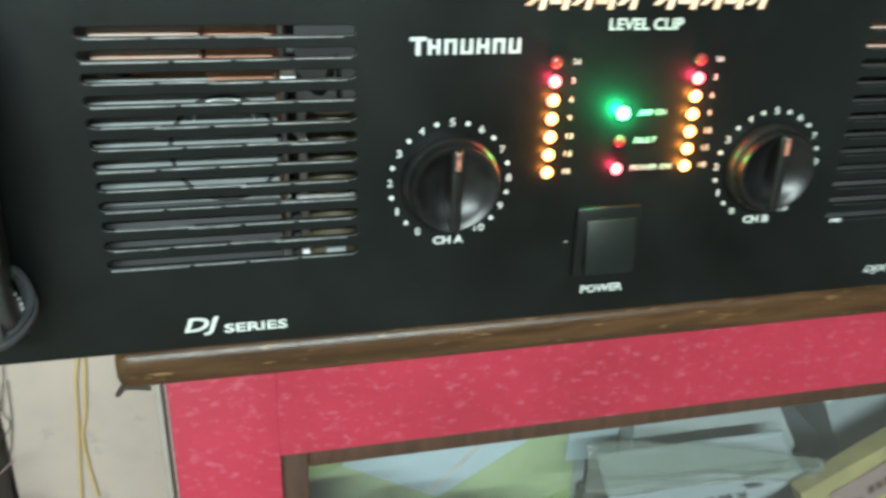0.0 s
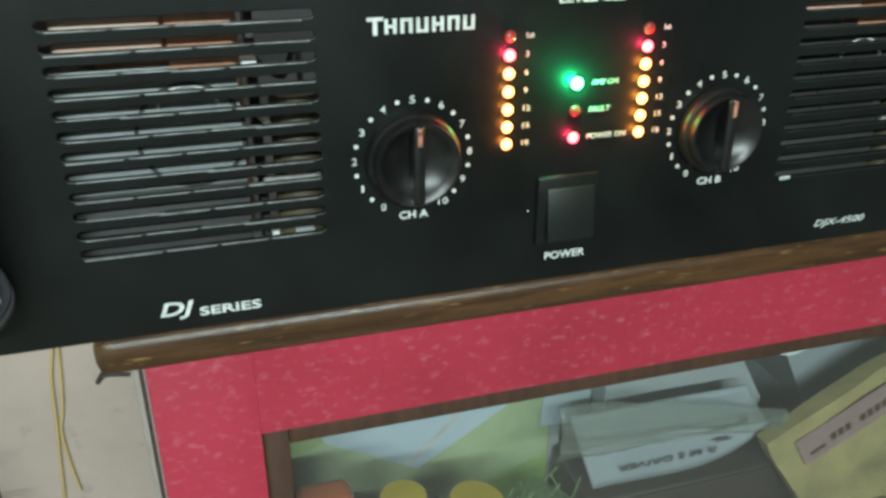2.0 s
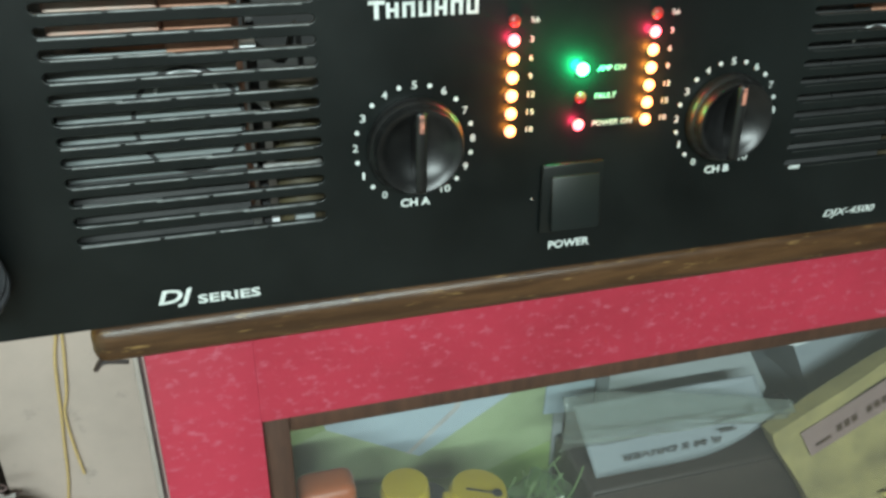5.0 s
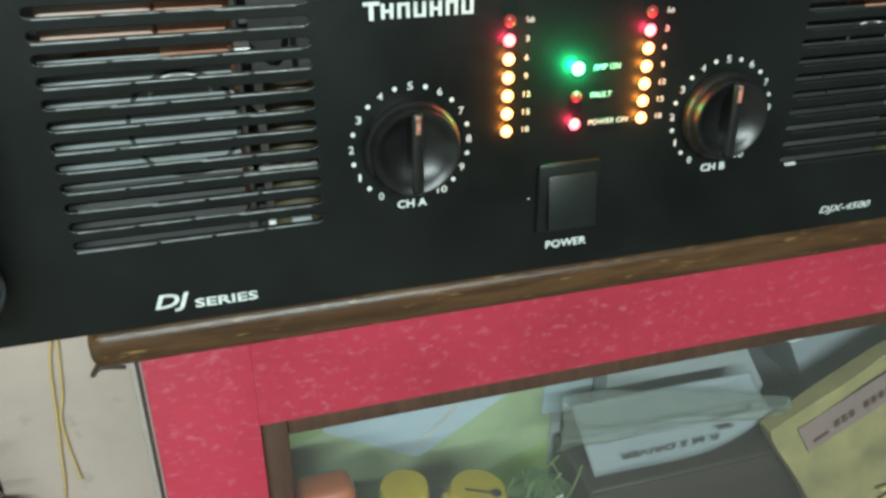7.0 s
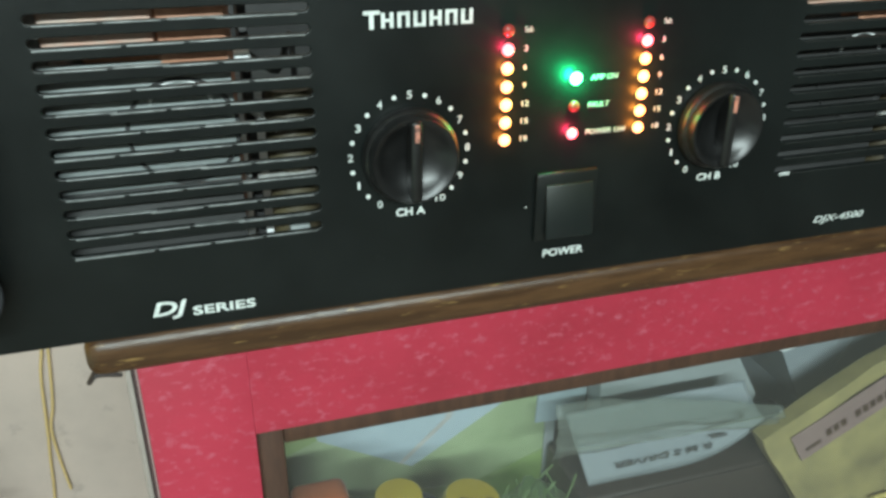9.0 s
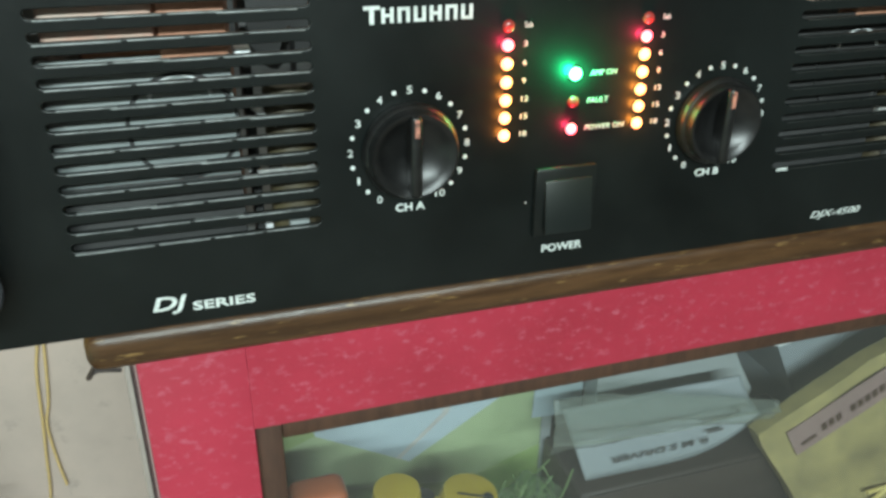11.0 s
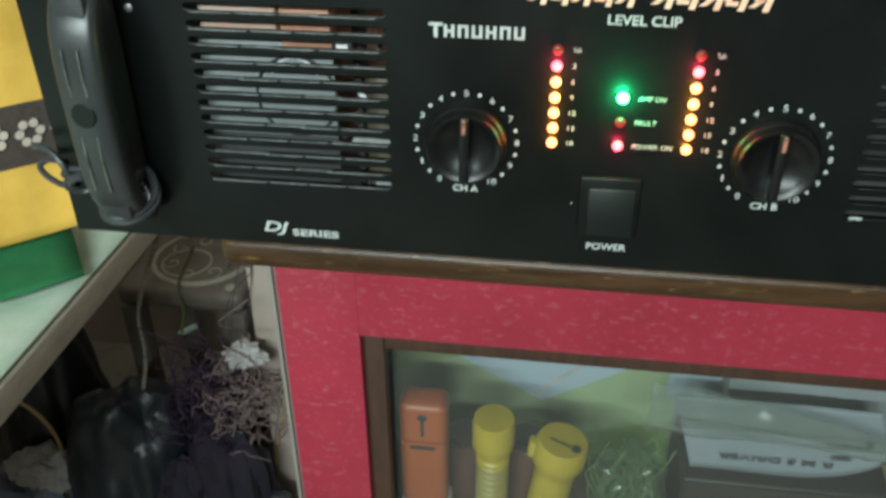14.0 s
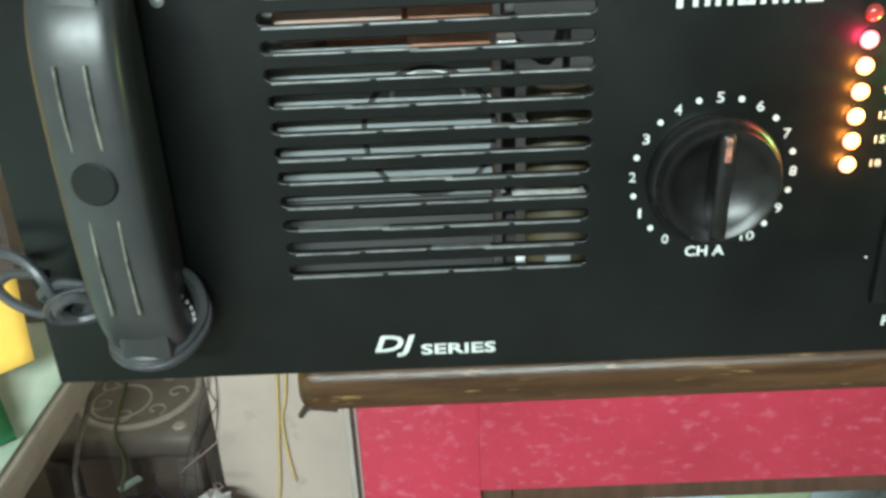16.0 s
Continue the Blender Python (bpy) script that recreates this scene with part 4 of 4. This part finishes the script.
for k, (a, b) in enumerate((((0.256, 0.0590, 0.545), (0.318, 0.0615, 0.584)), ((0.272, 0.0600, 0.568), (0.330, 0.0640, 0.566)), ((0.285, 0.0610, 0.5345), (0.322, 0.0640, 0.590)))):
    straw = tube([a, [(p + q) / 2 for p, q in zip(a, b)], b], 0.0016, 8)
    single("yellow_straw", straw, M_STRAW, "pale yellow plastic straw leaning behind the glass", "straw", group="straws behind the glass")

# ---- left of the cabinet ----
# low table or bed with clothes
bed = thing("wooden_bed", (-0.85, 0.1, 0), "wooden bed with a pale plank edge beside the cabinet", "bed")
part("edge_plank", box(-0.432, -0.409, -0.9, 0.40, 0.574, 0.601, 0.003), M_PLANK, bed, "pale worn plank")
part("bed_board", box(-1.42, -0.4322, -0.9, 0.40, 0.575, 0.596, 0.002), M_PLANK, bed)
for lx in (-1.38, -0.75):
    for ly in (-0.85, 0.25):
        part("leg", box(lx - 0.03, lx + 0.03, ly - 0.03, ly + 0.03, 0, 0.5745, 0.004), M_PLANK, bed)


def cloth(name, corner, du, dv, nu, nv, lift, mat, label, category, amp_=0.008, freq=14.0, seed=0.0, thick=0.002):
    """A laid or hanging cloth: from the corner along du and dv, with folds along lift."""
    bm = bmesh.new()
    c, du, dv, lift = Vector(corner), Vector(du), Vector(dv), Vector(lift)
    g = []
    for i in range(nu + 1):
        row = []
        for j in range(nv + 1):
            u, v = i / nu, j / nv
            p = c + du * u + dv * v
            k = noise.noise(Vector((u * freq * du.length, v * freq * 0.6 * dv.length, seed))) + 0.5 * noise.noise(Vector((u * freq * 2.7 * du.length, v * freq * dv.length * 1.2, seed + 4)))
            row.append(bm.verts.new(p + lift * (k * amp_ + amp_)))
        g.append(row)
    for i in range(nu):
        for j in range(nv):
            bm.faces.new((g[i][j], g[i + 1][j], g[i + 1][j + 1], g[i][j + 1]))
    ob = single(name, bm, mat, label, category)
    s = ob.modifiers.new("thick", "SOLIDIFY")
    s.thickness = thick
    return ob


cloth("bed_sheet", (-1.41, -0.85, 0.6035), (0.998, 0, 0), (0, 1.24, 0), 60, 60, (0, 0, 1), M_SHEET, "pale green white bed sheet", "sheet", 0.003, 9)
cloth("folded_cloth", (-0.90, -0.225, 0.613), (0.492, 0.455, 0), (-0.05, 0.07, 0.012), 30, 10, (0, 0, 1), M_GREENCLOTH, "dark green folded cloth on the bed", "cloth", 0.004, 20, 2.0)
shawl = cloth("yellow_garment", (-0.92, -0.16, 0.632), (0.502, 0.455, 0), (-0.10, 0.22, 0.30), 70, 40, (0.35, -0.75, 0.5), M_YELLOWCLOTH, "mustard yellow garment heaped on the bed", "garment", 0.020, 9, 5.0)

bm, fl = bmesh.new(), bmesh.new()
rows = []
for i in range(71):
    u = i / 70
    row = []
    for j in range(5):
        v = 0.16 + 0.035 * j
        d = Vector((0.502, 0.455, 0)).length
        w = Vector((-0.10, 0.22, 0.30)).length
        k = noise.noise(Vector((u * 9 * d, v * 5.4 * w, 5.0))) + 0.5 * noise.noise(Vector((u * 24.3 * d, v * 10.8 * w, 9.0)))
        row.append(Vector((-0.92, -0.16, 0.632)) + u * Vector((0.502, 0.455, 0)) + v * Vector((-0.10, 0.22, 0.30)) + Vector((0.35, -0.75, 0.5)) * (0.020 * k + 0.020 + 0.003))
    rows.append(row)
g = [[bm.verts.new(p) for p in row] for row in rows]
for i in range(70):
    for j in range(4):
        bm.faces.new((g[i][j], g[i + 1][j], g[i + 1][j + 1], g[i][j + 1]))
for i in range(2, 70, 3):
    a, b, c = rows[i][2], rows[i + 1][2], rows[i][3]
    ux, uz = (b - a).normalized(), (c - a).normalized()
    up = ux.cross(uz).normalized() * 0.0025
    if up.y > 0:
        up = -up
    for p in range(6):
        t = p * math.pi / 3 + i
        m = a + up + ux * 0.0085 * math.cos(t) + uz * 0.0085 * math.sin(t)
        ring = [fl.verts.new(m + ux * 0.0040 * math.cos(q * math.pi / 4) + uz * 0.0040 * math.sin(q * math.pi / 4)) for q in range(8)]
        low = [fl.verts.new(v.co - up * 0.4) for v in ring]
        fl.faces.new(ring)
        for q in range(8):
            fl.faces.new((ring[q], ring[(q + 1) % 8], low[(q + 1) % 8], low[q]))
shawl_band = part("border_band", bm, M_BAND, shawl, "dark woven border")
part("embroidery", fl, M_FLOWER, shawl_band, "cream flower embroidery")

# stool with a relief seat
stool = thing("plastic_stool", (-0.518, 0.64, 0), "brown plastic stool with a round floral relief seat", "stool")
SX, SY, SZ = -0.506, 0.640, 0.362
part("seat", box(SX - 0.095, SX + 0.085, SY - 0.085, SY + 0.095, SZ - 0.034, SZ, 0.012, 3), M_STOOL, stool)
part("seat_ring", tube([(SX + 0.068 * math.cos(a), SY + 0.068 * math.sin(a), SZ + 0.0006) for a in np.linspace(0, 2 * math.pi, 24, endpoint=False)], 0.0042, 8, True, flat=1.0), M_RELIEF, stool, "pale worn ring")
part("seat_ring", tube([(SX - 0.018 + 0.034 * math.cos(a), SY - 0.016 + 0.034 * math.sin(a), SZ + 0.0004) for a in np.linspace(0, 2 * math.pi, 18, endpoint=False)], 0.0018, 6, True), M_RELIEF, stool, "pale worn ring")
for k in range(7):
    a = k * 2 * math.pi / 7
    p = Vector((SX + 0.043 * math.cos(a), SY + 0.043 * math.sin(a), SZ + 0.0004))
    part("curl", tube([p + Vector((0.014 * (1 - s / 9) * math.cos(a + s * 0.8), 0.014 * (1 - s / 9) * math.sin(a + s * 0.8), 0)) for s in range(8)], 0.0013, 6), M_RELIEF, stool)
part("rivet", lathe([(0, 0.003), (0.006, 0.002), (0.008, 0)], Matrix.Translation((SX + 0.064, SY - 0.066, SZ)), 16), M_RELIEF, stool)
for lx in (-1, 1):
    for ly in (-1, 1):
        part("leg", box(SX - 0.005 + lx * 0.075 - 0.014, SX - 0.005 + lx * 0.075 + 0.014, SY + 0.005 + ly * 0.075 - 0.014, SY + 0.005 + ly * 0.075 + 0.014, 0, SZ - 0.0342, 0.004), M_STOOL, stool)

single("black_bag", blob((-0.510, 0.385, 0.165), (0.085, 0.075, 0.170), 0.2, 1.3, 5, 1.0, 0.10), M_BLACKBAG, "crumpled shiny black plastic bag on the floor", "bag")
single("black_bag", blob((-0.650, 0.440, 0.195), (0.080, 0.070, 0.200), 0.2, 1.3, 5, 7.0, 0.1), M_BLACKBAG, "tall crumpled black plastic bag under the bed", "bag")
single("black_bag", blob((-0.345, 0.370, 0.088), (0.045, 0.036, 0.092), 0.2, 1.5, 5, 3.0, 0.1), M_BLACKBAG, "small crumpled black plastic bag by the wall", "bag")
single("dark_sack", blob((-0.425, 0.335, 0.125), (0.048, 0.045, 0.130), 0.2, 1.8, 5, 6.0, 0.15), M_DARKCLOTH, "dark navy cloth sack on the floor", "sack")
single("grey_cloth", blob((-0.640, 0.340, 0.095), (0.095, 0.070, 0.105), 0.25, 2.2, 5, 3.0, 0.2), M_DENIM, "grey blue crumpled cloth on the floor", "cloth")
single("crumpled_paper", blob((-0.622, 0.352, 0.226), (0.036, 0.022, 0.026), 0.4, 1.6, 4, 5.0, 0.4), M_TISSUE, "crumpled white paper lying on the grey cloth", "paper")
single("yellow_wire", tube([(-0.668, 0.36, 0.315), (-0.640, 0.36, 0.328), (-0.615, 0.36, 0.312), (-0.599, 0.36, 0.278), (-0.598, 0.36, 0.235), (-0.600, 0.345, 0.180)], 0.0022, 8), M_STRING, "thin yellow wire looped over the grey cloth", "wire")
single("black_hose", lathe([(0, -0.034), (0.010, -0.034), (0.0115, -0.031), (0.0115, 0.022), (0.009, 0.030), (0, 0.032)], pose(-0.345, 0.365, 0.196, 0, 88, 4), 20), M_CABLE, "short black hose end lying on a black bag", "hose")


def tangle(name, centre, size, count, radius, mat, label, seed):
    rng = random.Random(seed)
    bm = bmesh.new()
    for k in range(count):
        p = Vector((centre[0] + rng.gauss(0, size[0] * 0.5), centre[1] + rng.gauss(0, size[1] * 0.5), centre[2] + rng.gauss(0, size[2] * 0.5)))
        d = Vector((rng.gauss(0, 1), rng.gauss(0, 1), rng.gauss(0, 1))).normalized()
        pts = [p]
        for s in range(6):
            d = (d + 0.8 * Vector((rng.gauss(0, 1), rng.gauss(0, 1), rng.gauss(0, 1))).normalized()).normalized()
            q = pts[-1] + d * 0.013
            pull = Vector(centre) - q
            q += pull * 0.12
            pts.append(q)
        tube(pts, radius, 4, bm=bm)
    return tagged(new(name, mesh_of(name, bm, mat)), label, "thread", "", "stuff")


single("thread_sack", blob((-0.385, 0.372, 0.155), (0.052, 0.040, 0.160), 0.25, 2.5, 4, 4.0, 0.2), M_DARKCLOTH, "dark cloth sack full of threads", "sack")
tangle("purple_threads", (-0.402, 0.370, 0.355), (0.055, 0.036, 0.085), 120, 0.0009, M_PURPLE, "tangled dark purple threads on a sack", 11)
tangle("brown_threads", (-0.362, 0.375, 0.355), (0.042, 0.034, 0.075), 130, 0.0008, M_BROWNTHREAD, "tangled brown grey threads on a sack", 12)
single("crumpled_wrapper", blob((-0.350, 0.385, 0.408), (0.017, 0.012, 0.011), 0.5, 1.5, 4, 8.0, 0.7), M_TISSUE, "crumpled white plastic wrapper on the threads", "wrapper")
for pts in (((-0.346, 0.420, 0.560), (-0.347, 0.420, 0.515), (-0.343, 0.418, 0.498), (-0.366, 0.412, 0.472), (-0.378, 0.400, 0.430), (-0.380, 0.390, 0.380)),
            ((-0.335, 0.420, 0.580), (-0.345, 0.418, 0.525), (-0.358, 0.418, 0.497), (-0.368, 0.405, 0.440), (-0.365, 0.390, 0.380)),
            ((-0.338, 0.420, 0.545), (-0.342, 0.420, 0.498), (-0.352, 0.416, 0.448), (-0.358, 0.395, 0.390))):
    single("dark_wire", tube(pts, 0.0005, 6), M_CABLE, "thin dark wire looped against the wall", "wire", group="wires against the wall")

single("green_strap", tube([(-0.530, 0.66, SZ + 0.0025), (-0.520, 0.60, SZ + 0.003), (-0.508, 0.554, SZ + 0.002), (-0.502, 0.548, SZ - 0.015), (-0.503, 0.546, 0.325), (-0.512, 0.545, 0.298)], 0.0055, 8, flat=0.3), M_STRAP, "pale green plastic strap hanging over the stool", "strap")
single("strap_end", tube([(-0.514, 0.545, 0.297), (-0.500, 0.545, 0.306), (-0.487, 0.545, 0.314)], 0.0042, 8, flat=0.4), M_SHEET, "white folded strip hanging below the stool", "strip")
single("hanging_cord", tube([(-0.420, 0.4035, 0.598), (-0.440, 0.412, 0.54), (-0.474, 0.40, 0.45), (-0.480, 0.40, 0.38), (-0.495, 0.39, 0.30), (-0.485, 0.37, 0.23), (-0.478, 0.36, 0.20), (-0.500, 0.36, 0.13), (-0.52, 0.36, 0.01)], 0.0026, 8), M_CORD, "grey twisted cord hanging from the bed", "cord")
for pts in (((-0.273, 0.418, 0.600), (-0.278, 0.420, 0.565), (-0.284, 0.420, 0.535), (-0.289, 0.420, 0.482), (-0.293, 0.420, 0.445), (-0.299, 0.420, 0.393), (-0.318, 0.420, 0.310), (-0.338, 0.418, 0.256), (-0.346, 0.412, 0.205)),
            ((-0.270, 0.418, 0.600), (-0.274, 0.420, 0.555), (-0.280, 0.420, 0.506), (-0.286, 0.420, 0.479), (-0.285, 0.420, 0.442), (-0.282, 0.420, 0.408))):
    single("yellow_string", tube(pts, 0.0013, 6), M_STRING, "thin yellow jute string hanging on the wall beside the cabinet", "string")
single("string_hook", tube([(-0.2715, 0.4235, 0.605), (-0.2715, 0.415, 0.604), (-0.2715, 0.414, 0.598)], 0.0014, 6), M_STEEL, "small steel nail in the wall holding strings", "nail")
single("loose_twig", tube([(-0.173, 0.012, 0.7925), (-0.177, 0.012, 0.786), (-0.174, 0.014, 0.7875), (-0.166, 0.016, 0.785)], 0.0009, 5), M_DKBROWN, "dark loose thread under the worktop corner", "thread")
